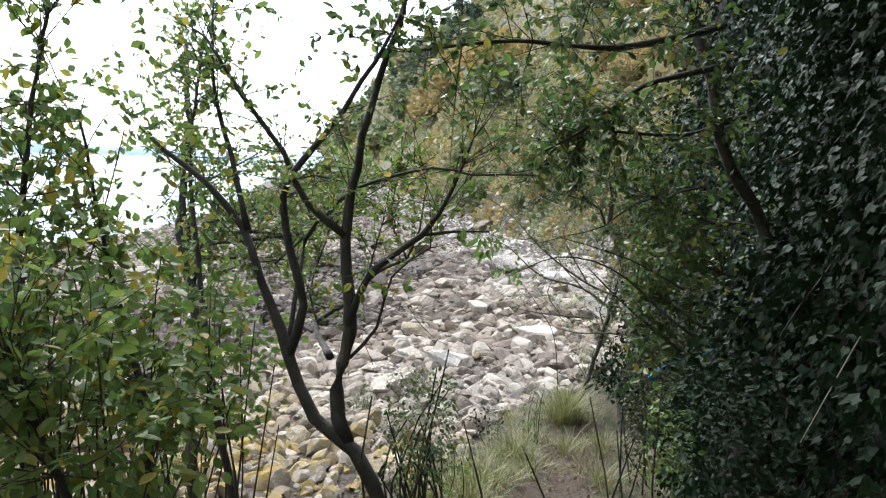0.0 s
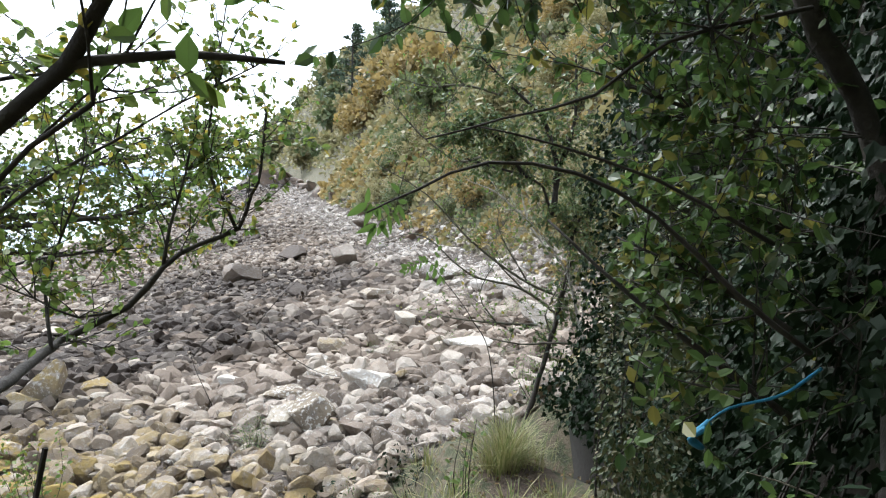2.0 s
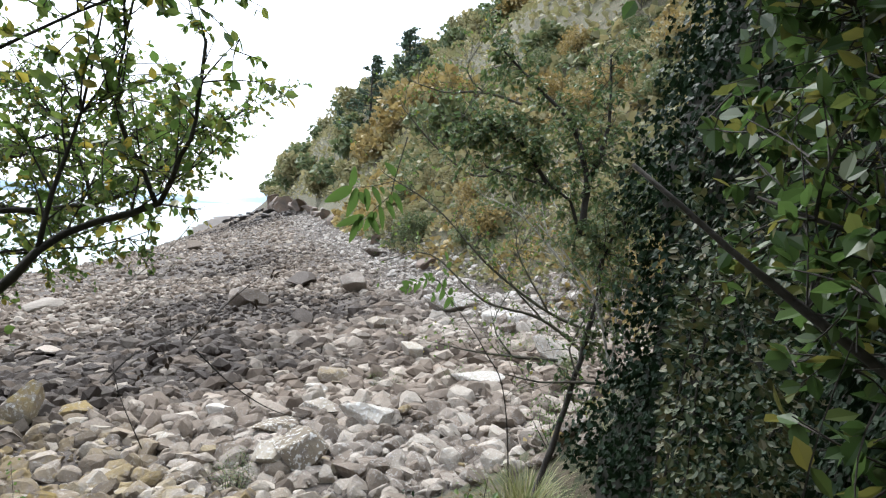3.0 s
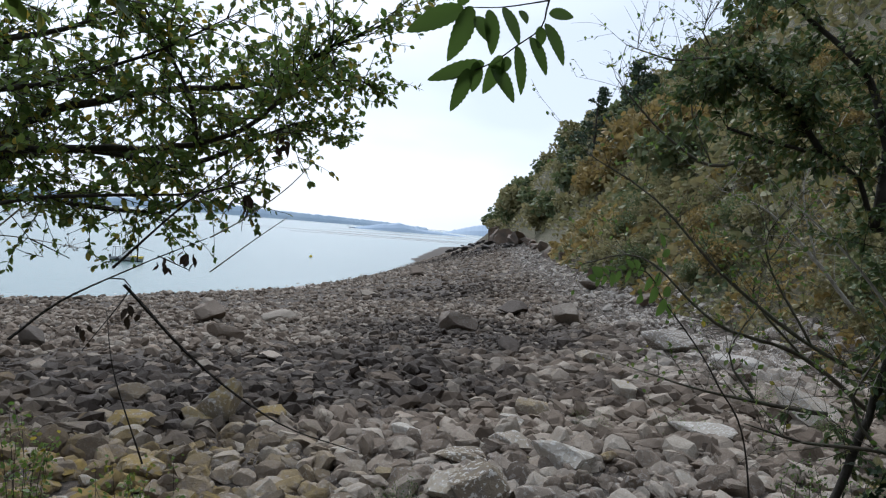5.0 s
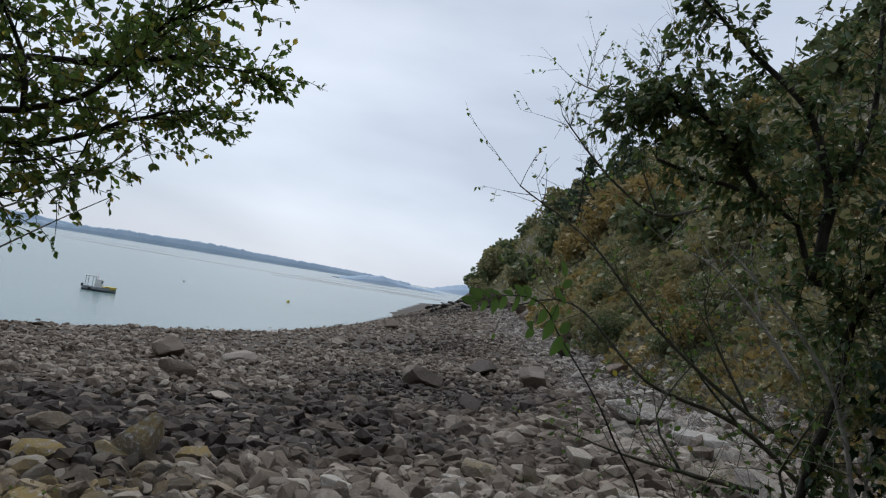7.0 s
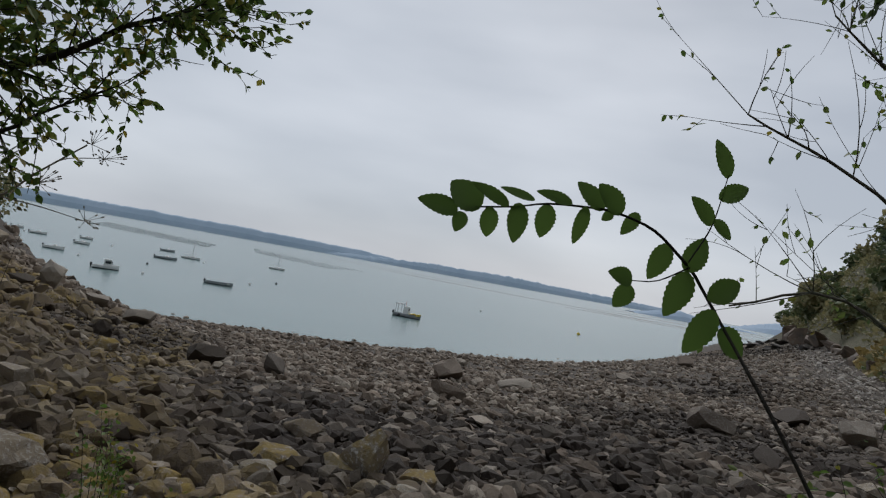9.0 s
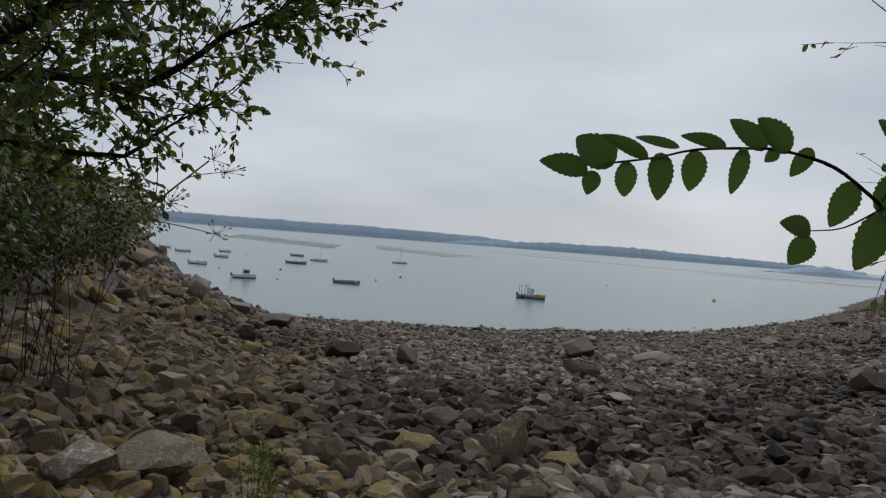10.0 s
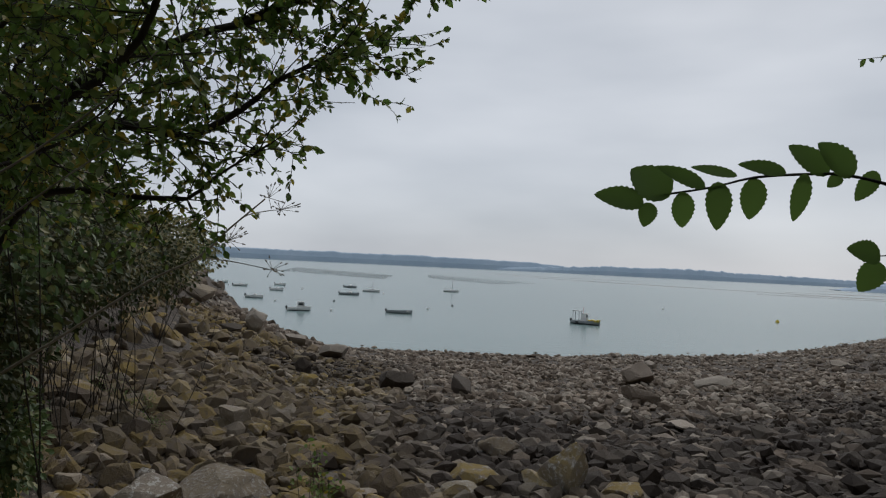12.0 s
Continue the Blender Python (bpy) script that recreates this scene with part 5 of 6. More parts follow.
elm = thing("elm_sapling", (1.35, 0.8, ground_at(1.35, 0.8)), "young elm with a single arching twig of toothed green leaves", "sapling")
twig_line = [(0.21, 1.15, 10.41), (0.31, 1.16, 10.43), (0.38, 1.17, 10.45), (0.47, 1.18, 10.46), (0.53, 1.18, 10.46), (0.62, 1.19, 10.44), (0.70, 1.20, 10.39)]
mesh_object("twig", *tube(spline(twig_line, 0.02), 0.0016, 0.0032, 6), DARK_BARK, elm)
stem_line = [twig_line[-1], (0.79, 1.24, 10.32), (0.95, 0.95, 9.9), (1.2, 0.85, 9.3), (1.35, 0.8, ground_at(1.35, 0.8) - 0.1)]
mesh_object("stem", *tube(spline(stem_line, 0.04), 0.0035, 0.009, 6), DARK_BARK, elm)
for base, tip, width in (
    ((0.20, 1.15, 10.40), (0.12, 1.12, 10.41), 0.034), ((0.24, 1.15, 10.41), (0.18, 1.16, 10.46), 0.054), ((0.30, 1.16, 10.43), (0.22, 1.13, 10.46), 0.024),
    ((0.35, 1.16, 10.45), (0.28, 1.18, 10.47), 0.016), ((0.43, 1.17, 10.46), (0.35, 1.14, 10.47), 0.022), ((0.50, 1.18, 10.46), (0.44, 1.18, 10.51), 0.036),
    ((0.54, 1.18, 10.46), (0.48, 1.16, 10.51), 0.042), ((0.21, 1.15, 10.40), (0.20, 1.14, 10.36), 0.026), ((0.26, 1.15, 10.42), (0.27, 1.17, 10.36), 0.032),
    ((0.32, 1.16, 10.44), (0.32, 1.15, 10.36), 0.036), ((0.38, 1.17, 10.45), (0.38, 1.18, 10.38), 0.036), ((0.46, 1.17, 10.46), (0.45, 1.18, 10.38), 0.026),
    ((0.52, 1.18, 10.46), (0.50, 1.18, 10.44), 0.018), ((0.58, 1.19, 10.47), (0.55, 1.19, 10.42), 0.026),
    ((0.59, 1.19, 10.33), (0.53, 1.16, 10.34), 0.034), ((0.59, 1.19, 10.32), (0.56, 1.19, 10.27), 0.036),
    ((0.66, 1.20, 10.42), (0.63, 1.20, 10.34), 0.04), ((0.71, 1.21, 10.37), (0.75, 1.21, 10.45), 0.045), ((0.72, 1.21, 10.37), (0.68, 1.20, 10.27), 0.05),
    ((0.76, 1.19, 10.32), (0.84, 1.20, 10.37), 0.045), ((0.78, 1.19, 10.30), (0.73, 1.19, 10.20), 0.05), ((0.80, 1.20, 10.26), (0.88, 1.21, 10.21), 0.05)):
    toothed_leaf(base, tip, width * 1.12, ELM, elm)
side_twig = [(0.72, 1.21, 10.38), (0.65, 1.20, 10.34), (0.59, 1.19, 10.33)]
mesh_object("twig", *tube(spline(side_twig, 0.02), 0.002, 0.001, 5), DARK_BARK, elm)
upper = [(0.71, 1.20, 10.39), (0.76, 1.22, 10.48), (0.79, 1.24, 10.60)]
mesh_object("twig", *tube(spline(upper, 0.02), 0.002, 0.001, 5), DARK_BARK, elm)
for a, b, c in (((0.76, 1.22, 10.48), (0.70, 1.20, 10.53), 0.04), ((0.77, 1.23, 10.54), (0.84, 1.23, 10.58), 0.04), ((0.79, 1.24, 10.59), (0.75, 1.23, 10.67), 0.04), ((0.76, 1.22, 10.49), (0.82, 1.23, 10.46), 0.03)):
    toothed_leaf(a, b, c, ELM, elm)

spray = thing("oak_branch", (-1.31, -0.17, 11.19), "overhanging twig with long toothed dark green leaves", "branch")
main = [(-1.26, -0.19, 11.33), (-1.31, -0.17, 11.14), (-1.32, -0.16, 11.07), (-1.37, -0.14, 11.02), (-1.43, -0.13, 10.97), (-1.52, -0.11, 10.92)]
mesh_object("twig", *tube(spline(main, 0.02), 0.003, 0.001, 6), DARK_BARK, spray)
second = [(-1.31, -0.17, 11.13), (-1.41, -0.13, 11.10), (-1.49, -0.09, 11.09)]
mesh_object("twig", *tube(spline(second, 0.02), 0.002, 0.001, 5), DARK_BARK, spray)
for base, tip, width in (
    ((-1.48, -0.12, 10.95), (-1.52, -0.13, 10.85), 0.026), ((-1.43, -0.13, 10.97), (-1.38, -0.17, 10.89), 0.030), ((-1.41, -0.14, 10.99), (-1.44, -0.13, 10.90), 0.028),
    ((-1.37, -0.14, 11.02), (-1.36, -0.17, 10.91), 0.024), ((-1.35, -0.16, 11.04), (-1.31, -0.19, 10.96), 0.026), ((-1.31, -0.16, 11.08), (-1.27, -0.20, 10.99), 0.028),
    ((-1.31, -0.17, 11.10), (-1.26, -0.20, 11.10), 0.022), ((-1.44, -0.12, 10.97), (-1.56, -0.08, 10.92), 0.026), ((-1.46, -0.12, 10.97), (-1.47, -0.13, 10.90), 0.024),
    ((-1.49, -0.09, 11.09), (-1.61, -0.06, 11.02), 0.034), ((-1.48, -0.11, 11.09), (-1.53, -0.12, 10.96), 0.034), ((-1.44, -0.12, 11.09), (-1.43, -0.14, 10.99), 0.030),
    ((-1.41, -0.13, 11.10), (-1.38, -0.17, 11.02), 0.026), ((-1.47, -0.11, 11.07), (-1.44, -0.13, 11.02), 0.03), ((-1.37, -0.14, 11.10), (-1.36, -0.16, 11.07), 0.018),
    ((-1.32, -0.16, 11.07), (-1.33, -0.17, 11.02), 0.022), ((-1.39, -0.14, 10.99), (-1.41, -0.15, 10.95), 0.018), ((-1.50, -0.09, 11.09), (-1.49, -0.11, 11.18), 0.03), ((-1.30, -0.17, 11.15), (-1.36, -0.16, 11.21), 0.03)):
    toothed_leaf(base, tip, width * 1.35, ELM, spray)

withered = thing("bramble_stem", (-0.41, 9.41, 8.20), "bare thorny stem with a few withered leaves", "bramble")
for line, r0 in (([(-2.32, 0.39, 10.26), (-2.22, 0.39, 10.35), (-2.07, 0.35, 10.44), (-2.02, 0.32, 10.47), (-1.92, 0.31, 10.52)], 0.006), ([(-2.13, 0.35, 10.41), (-2.08, 0.35, 10.39), (-2.17, 0.40, 10.23)], 0.003),
                 ([(-2.07, 0.35, 10.45), (-2.07, 0.35, 10.52)], 0.003), ([(-2.03, 0.32, 10.47), (-1.96, 0.29, 10.44)], 0.003), ([(-2.29, 0.38, 10.49), (-2.21, 0.38, 10.45)], 0.003), ([(-2.15, 0.06, 10.46), (-2.03, 0.01, 10.60), (-1.91, -0.05, 10.72)], 0.005),
                 ([(-2.13, 0.04, 10.43), (-1.99, 0.00, 10.28), (-1.83, -0.05, 10.16), (-1.67, -0.10, 10.10)], 0.006), ([(-1.96, 0.79, 9.80), (-2.05, 0.84, 10.07), (-2.08, 0.86, 10.26)], 0.005)):
    mesh_object("stem", *tube(spline(line, 0.03), r0 * 0.6, 0.001, 5), DARK_BARK, withered)
for c in ((-2.01, 0.32, 10.45), (-1.96, 0.29, 10.48), (-2.08, 0.35, 10.33), (-2.18, 0.40, 10.27), (-1.87, -0.09, 10.73), (-1.93, -0.04, 10.62)):
    n = 7
    v, f = leaves(np.array(c) + rng.normal(0, 0.013, (n, 3)), rng.normal(0, 1, (n, 3)) - (0, 0, 1.2), rng.uniform(0.015, 0.034, n), droop=0.8)
    mesh_object("withered_leaves", v, f, DEAD, withered)

hogweed = thing("dry_hogweed", (-4.32, 5.07, 9.08), "tall dry grey umbel stem leaning out of the bank", "dry plant")
for line, r0, r1 in (([(-4.41, 5.06, 9.03), (-3.70, 5.13, 9.52), (-2.99, 5.20, 10.02), (-2.59, 5.24, 10.24), (-2.35, 5.26, 10.48), (-2.07, 5.29, 10.74)], 0.015, 0.006), ([(-2.59, 5.24, 10.24), (-2.32, 5.27, 10.22), (-2.00, 5.31, 10.17)], 0.006, 0.003),
                    ([(-2.46, 5.25, 10.36), (-2.24, 5.27, 10.58), (-2.06, 5.29, 10.64), (-1.93, 5.31, 10.66)], 0.006, 0.003), ([(-1.58, 1.83, 10.46), (-1.44, 1.84, 10.55), (-1.24, 1.86, 10.71), (-1.09, 1.88, 10.87)], 0.004, 0.002), ([(-1.57, 1.83, 10.30), (-1.37, 1.85, 10.46), (-1.21, 1.87, 10.58)], 0.004, 0.002)):
    mesh_object("stem", *tube(spline(line, 0.03), r0, r1, 6), DRY, hogweed)
for c in ((-2.04, 5.29, 10.75), (-1.94, 5.31, 10.66), (-1.99, 5.31, 10.17), (-2.35, 5.27, 10.39)):
    rays = []
    for _ in range(14):
        v = rng.normal(0, 1, 3)
        v = v / np.linalg.norm(v) + (0.4, 0, 0.2)
        rays.append(tube(np.linspace(np.array(c), np.array(c) + v * 0.10, 3), 0.0026, 0.0014, 4, 0))
        rays.append(tube(np.linspace(np.array(c) + v * 0.095, np.array(c) + v * 0.115, 3), 0.007, 0.004, 5, 0))
    tagged(mesh_object("umbel", *joined(rays), DRY, hogweed), kind="stuff")

# ---- low plants ----
def low_plant(name, label, category, place, count, radius, height, leaf, mat, shape=OVAL, faces=OVAL_FACES, stems=10):
    x0, y0 = place
    g = ground_at(x0, y0)
    e = thing(name, (x0, y0, g), label, category)
    tubes, lp, lw, ls = [], [], [], []
    for _ in range(stems):
        a, rr = rng.uniform(0, 6.28), radius * rng.random() ** 0.5
        top = np.array((x0 + math.cos(a) * rr, y0 + math.sin(a) * rr, g + height * rng.uniform(0.6, 1.15)))
        low = np.array((x0 + math.cos(a) * rr * 0.45, y0 + math.sin(a) * rr * 0.45, g - 0.1))
        line = spline([low, (low + top) / 2 + rng.normal(0, 0.05, 3), top], 0.1)
        tubes.append(tube(line, 0.006, 0.002, 4, 0))
        n = count // stems
        i = rng.integers(max(1, len(line) // 5), len(line), n)
        lp.append(line[i] + rng.normal(0, 0.07 * radius + 0.03, (n, 3)))
        lw.append(rng.normal(0, 1, (n, 3)) + (0, 0, 0.3))
        ls.append(leaf * rng.uniform(0.5, 1.3, n))
    tagged(mesh_object("fine_stem", *joined(tubes), DARK_BARK, e), kind="stuff")
    mesh_object("foliage", *leaves(np.concatenate(lp), np.concatenate(lw), np.concatenate(ls), shape, faces, 0.2), mat, e)
    return e


def grass_tuft(place, count, height, radius, label):
    x0, y0 = place
    g = ground_at(x0, y0)
    verts, faces = [], []
    for _ in range(count):
        a, rr = rng.uniform(0, 6.28), radius * rng.random()
        b = np.array((x0 + rr * math.cos(a), y0 + rr * math.sin(a), g - 0.03))
        lean = np.array((math.cos(a), math.sin(a), 0)) * rng.uniform(0.15, 0.75) * height + rng.normal(0, 0.05, 3)
        h, w = height * rng.uniform(0.5, 1.2), rng.uniform(0.003, 0.007)
        sd = np.array((-math.sin(a), math.cos(a), 0)) * w
        k = len(verts)
        for t in (0, 0.4, 0.75):
            c = b + lean * t * t + (0, 0, h * (t - 0.25 * t * t))
            verts += [c - sd * (1 - t * 0.6), c + sd * (1 - t * 0.6)]
        verts.append(b + lean + (0, 0, h * 0.72))
        faces += [(k, k + 1, k + 3, k + 2), (k + 2, k + 3, k + 5, k + 4), (k + 4, k + 5, k + 6)]
    return tagged(mesh_object("grass_tuft", verts, faces, GRASS), label, "grass", "grass beside the path")


def thicket(name, place, radii, count, leaf, mat, label, stalks=22):
    """A dense tangle: leaves thickest at its surface, with stems that rise from the ground."""
    c = np.array(place, float)
    g = ground_at(c[0], c[1])
    e = thing(name, (c[0], c[1], g), label, "bush")
    v = rng.normal(0, 1, (count, 3))
    v /= np.linalg.norm(v, axis=1)[:, None]
    wave = np.array([1 + 0.35 * noise.noise(Vector(q * 2.3 + c)) for q in v])
    p = c + v * np.array(radii) * (wave * rng.uniform(0.55, 1.08, count))[:, None]
    ok = (p[:, 2] > g) & ~in_the_way(p)
    mesh_object("foliage", *leaves(p[ok], (v + rng.normal(0, 0.7, v.shape))[ok], leaf * rng.uniform(0.5, 1.3, ok.sum()), OVAL, OVAL_FACES, 0.4), mat, e)
    stems = []
    for _ in range(stalks):
        tip = c + rng.normal(0, 0.5, 3) * np.array(radii)
        foot = np.array((c[0] + rng.normal(0, 0.3) * radii[0], c[1] + rng.normal(0, 0.3) * radii[1], g - 0.1))
        stems.append(tube(spline([foot, (foot + tip) / 2 + rng.normal(0, 0.1, 3), tip], 0.15), 0.009, 0.003, 5))
    if stems:
        tagged(mesh_object("fine_stem", *joined(stems), DARK_BARK, e), kind="stuff")
    return e


thicket("bush", (-5.0, 5.4, 9.45), (0.85, 0.85, 1.0), 4200, 0.08, BANK_LEAF, "dark tangled bush on the bank under the willow")
thicket("bush", (-5.0, 5.85, 8.4), (0.6, 0.6, 0.6), 4600, 0.075, EVERGREEN, "dark leafy bush at the edge of the bank")
thicket("bush", (-5.51, 6.93, 9.98), (0.85, 0.85, 0.9), 4000, 0.085, BANK_LEAF, "brown-green bush above the boulders")
thicket("bush", (-4.76, 5.48, 11.27), (1.1, 1.1, 2.0), 4800, 0.086, EVERGREEN, "tall dark bush grown up behind the willow")
thicket("bush", (-6.53, 8.82, 10.31), (1.0, 1.0, 0.9), 4600, 0.085, BANK_LEAF, "olive bush on the bank behind the willow")
thicket("canopy", (-3.9, -3.6, 14.3), (4.6, 2.4, 0.9), 17000, 0.115, LEAF, "leafy canopy of the trees on top of the bank", 0)
thicket("bush", (-6.55, 10.33, 10.14), (1.4, 1.4, 0.9), 4200, 0.08, BANK_LEAF, "olive bush on the rocky bank")
thicket("bush", (-11.17, 18.87, 10.31), (2.2, 2.2, 1.2), 4200, 0.13, WOOD_OLIVE, "olive bush at the top of the rocky bank")
thicket("bush", (-17.74, 32.20, 10.73), (2.6, 2.6, 1.2), 3000, 0.2, WOOD_GREEN, "green bush at the top of the far bank")
thicket("bush", (-5.18, -1.36, 10.73), (0.5, 0.5, 0.55), 900, 0.066, LEAF, "bright leafy bush beside the path")
thicket("bush", (-4.51, -0.75, 10.71), (0.5, 0.5, 0.5), 700, 0.062, LEAF, "leafy green bush below the young trees")
thicket("bush", (-5.11, -0.64, 11.08), (0.5, 0.5, 0.6), 700, 0.066, LEAF, "leafy green bush below the young trees")
thicket("bush", (-3.99, -2.02, 10.60), (0.2, 0.2, 0.26), 1300, 0.022, EVERGREEN, "dark small-leaved bush at the beach edge")
thicket("bush", (-3.29, -2.62, 10.53), (0.35, 0.3, 0.32), 1500, 0.034, HERB, "pale green weeds at the foot of the ivy", 4)
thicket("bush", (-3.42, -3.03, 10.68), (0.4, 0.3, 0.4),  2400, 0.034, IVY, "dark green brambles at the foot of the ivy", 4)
thicket("bush", (-0.72, -1.45, 10.2), (0.4, 0.35, 1.1), 4600, 0.036, BANK_LEAF, "green leafy bush grown over the ivy", 6)
for _ in range(46):
    a, b = rng.uniform(-6, 1.6), rng.uniform(9.0, 12.0)
    base = np.array((a, bank_face(a, b) + 0.05, b))
    tip = base + (rng.uniform(-0.5, 0.1), rng.uniform(0.05, 0.35), rng.uniform(-0.6, 0.25))
    if in_the_way(np.linspace(base, tip, 5)).any():
        continue
    mesh_object("dry_stem", *tube(spline([base, (base + tip) / 2 + rng.normal(0, 0.06, 3), tip], 0.08), 0.004, 0.0015, 5), DRY if _ % 2 else BARK, ivy)
low_plant("bush", "dark small-leaved bush beside the path", "bush", (0.09, 1.45), 1500, 0.30, 0.75, 0.022, EVERGREEN)
low_plant("bush", "dark small-leaved bush at the beach edge", "bush", (1.44, 5.24), 1100, 0.28, 0.45, 0.022, EVERGREEN)
low_plant("seedling", "thin seedling with small green leaves", "seedling", (-0.59, -0.16), 60, 0.10, 0.6, 0.04, HERB, stems=4)
low_plant("bush", "leafy green bush beside the path", "bush", (-2.40, 4.59), 500, 0.45, 0.9, 0.062, HERB)
low_plant("bush", "leafy green bush beside the path", "bush", (-1.16, 5.87), 450, 0.45, 0.9, 0.058, LEAF)
low_plant("bush", "leafy green bush beside the path", "bush", (-2.16, 7.75), 450, 0.4, 1.2, 0.062, LEAF)
grass_tuft((0.46, 0.15), 190, 0.42, 0.16, "pale grass tuft beside the path")
grass_tuft((0.19, 0.02), 230, 0.45, 0.18, "dry pale grass tuft at the end of the path")
grass_tuft((2.89, 0.56), 160, 0.35, 0.25, "green grass tuft at the foot of the ivy")
grass_tuft((2.83, 0.18), 200, 0.40, 0.25, "green grass tuft at the foot of the ivy")
grass_tuft((-1.04, -0.27), 140, 0.30, 0.2, "green grass tuft beside the path")
grass_tuft((2.93, 0.32), 260, 0.45, 0.3, "grey-green grass tuft below the bank")
low_plant("weed", "pale green weed at the bank foot", "weed", (13.65, 6.57), 500, 0.30, 0.4, 0.03, HERB)
low_plant("weed", "pale green weed among the stones", "weed", (11.36, 5.86), 600, 0.35, 0.4, 0.03, HERB)
low_plant("weed", "fine green weed among the stones", "weed", (8.89, 7.11), 500, 0.5, 0.25, 0.022, HERB)
low_plant("weed", "fine green weed among the stones", "weed", (7.92, 8.84), 700, 0.6, 0.3, 0.022, HERB)
low_plant("weed", "fine green weed among the stones", "weed", (9.09, 7.13), 500, 0.5, 0.3, 0.022, HERB)
low_plant("weed", "pale green weed below the shrubs", "weed", (3.23, 1.46), 600, 0.4, 0.4, 0.03, HERB)
low_plant("weed", "green weed below the slope", "weed", (13.01, 8.51), 400, 0.6, 0.4, 0.04, HERB)
low_plant("weed", "yellow-green weed on the rocky bank", "weed", (-7.86, 12.48), 700, 0.45, 0.30, 0.026, HERB)
low_plant("weed", "green weed on the rocky bank", "weed", (-7.12, 12.24), 500, 0.4, 0.25, 0.026, HERB)
low_plant("weed", "dark green weed between boulders", "weed", (-6.07, 10.84), 400, 0.25, 0.25, 0.03, HERB)

for k in range(46):
    a = rng.uniform(-6.5, 0.6)
    side_off = rng.choice([-1, 1, 1]) * rng.uniform(0.55, 1.0) if k % 3 else rng.uniform(0.9, 2.4)
    q = (a, float(np.interp(a, PATH_X, PATH_Y)) + side_off)
    grass_tuft(q, 60, rng.uniform(0.15, 0.32), 0.2, "low green grass tuft beside the trodden path")
for k in range(26):
    a = rng.uniform(-6.5, 0.8)
    q = (a, float(np.interp(a, PATH_X, PATH_Y)) + rng.uniform(0.9, 2.6))
    low_plant("weed", "low leafy weed on the bank below the path", "weed", q, 160, 0.3, rng.uniform(0.2, 0.45), 0.04, (HERB, IVY, LEAF)[k % 3], stems=7)
litter = 2600
a = rng.uniform(-7, 1.0, litter)
b = np.interp(a, PATH_X, PATH_Y) + rng.normal(0.2, 0.7, litter)
pl = np.stack([a, b, surface_z(a, b) + 0.015], -1)
v, f = leaves(pl, rng.normal(0, 1, (litter, 3)) * (1, 1, 0.15), rng.uniform(0.02, 0.05, litter), droop=0.0)
tagged(mesh_object("leaf_litter", v, f, LITTER), "brown fallen leaves scattered on the trodden path", "fallen leaves", kind="stuff")

for x0, off in ((-1.3, 0.35), (-0.9, -0.3), (-0.5, 0.15), (-0.1, -0.25), (0.1, 0.3), (0.5, -0.1), (0.7, 0.35), (-1.8, 0.55)):
    grass_tuft((x0, float(np.interp(x0, PATH_X, PATH_Y)) + off), 130, 0.24, 0.26, "dry pale grass tuft at the end of the path")

# ---- blue cord caught in the ivy ----
cord = thing("blue_cord", (-2.21, -2.42, 10.64), "loose length of blue plastic cord caught in the ivy", "cord")
mesh_object("strand", *tube(spline([(-2.14, -2.56, 10.74), (-2.27, -2.49, 10.68), (-2.36, -2.38, 10.64), (-2.41, -2.32, 10.58)], 0.03), 0.005, 0.004, 6), BLUE, cord, smooth=True)
mesh_object("knot", *tube(spline([(-2.39, -2.34, 10.60), (-2.43, -2.31, 10.56), (-2.41, -2.33, 10.53), (-2.45, -2.31, 10.56), (-2.42, -2.34, 10.59)], 0.01), 0.010, 0.008, 6), BLUE, cord, smooth=True)


# ---- boats ----
def hull_mesh(length, beam, depth, sheer=0.25, stations=14, inner=False):
    """A hull lofted from stern to bow, with a raised bow and a flat transom."""
    verts, faces = [], []
    for i in range(stations + 1):
        s = i / stations
        half = beam / 2 * (0.82 + 0.18 * math.sin(min(1, s * 2) * math.pi / 2)) * (1 - max(0, (s - 0.45) / 0.55) ** 2.2)
        top = depth * (1 + sheer * s * s * 2)
        keel = -depth * 0.35 * (1 - max(0, (s - 0.7) / 0.3) ** 2)
        x0 = length * (s - 0.5)
        half = max(half, 0.015)
        for w, z in ((1.0, top), (0.97, top * 0.45), (0.72, 0.02), (0.0, keel), (-0.72, 0.02), (-0.97, top * 0.45), (-1.0, top)):
            verts.append((x0, half * w, z))
    for i in range(stations):
        for j in range(6):
            faces.append((i * 7 + j, i * 7 + j + 1, i * 7 + 8 + j, i * 7 + 7 + j))
    faces.append(tuple(range(7)))
    deck = []
    for i in range(stations):
        deck.append((i * 7, i * 7 + 7, i * 7 + 13, i * 7 + 6))
    return verts, faces, deck


def box_bm(x0, x1, y0, y1, z0, z1, taper=0.0, bevel=0.03):
    bm = bmesh.new()
    bmesh.ops.create_cube(bm, size=1)
    for v in bm.verts:
        k = 1 - taper if v.co.z > 0 else 1
        v.co = ((x0 + x1) / 2 + v.co.x * (x1 - x0) * k, (y0 + y1) / 2 + v.co.y * (y1 - y0) * k, z0 if v.co.z < 0 else z1)
    if bevel:
        bmesh.ops.bevel(bm, geom=bm.edges[:], offset=bevel, segments=2, affect="EDGES", clamp_overlap=True)
    return bm


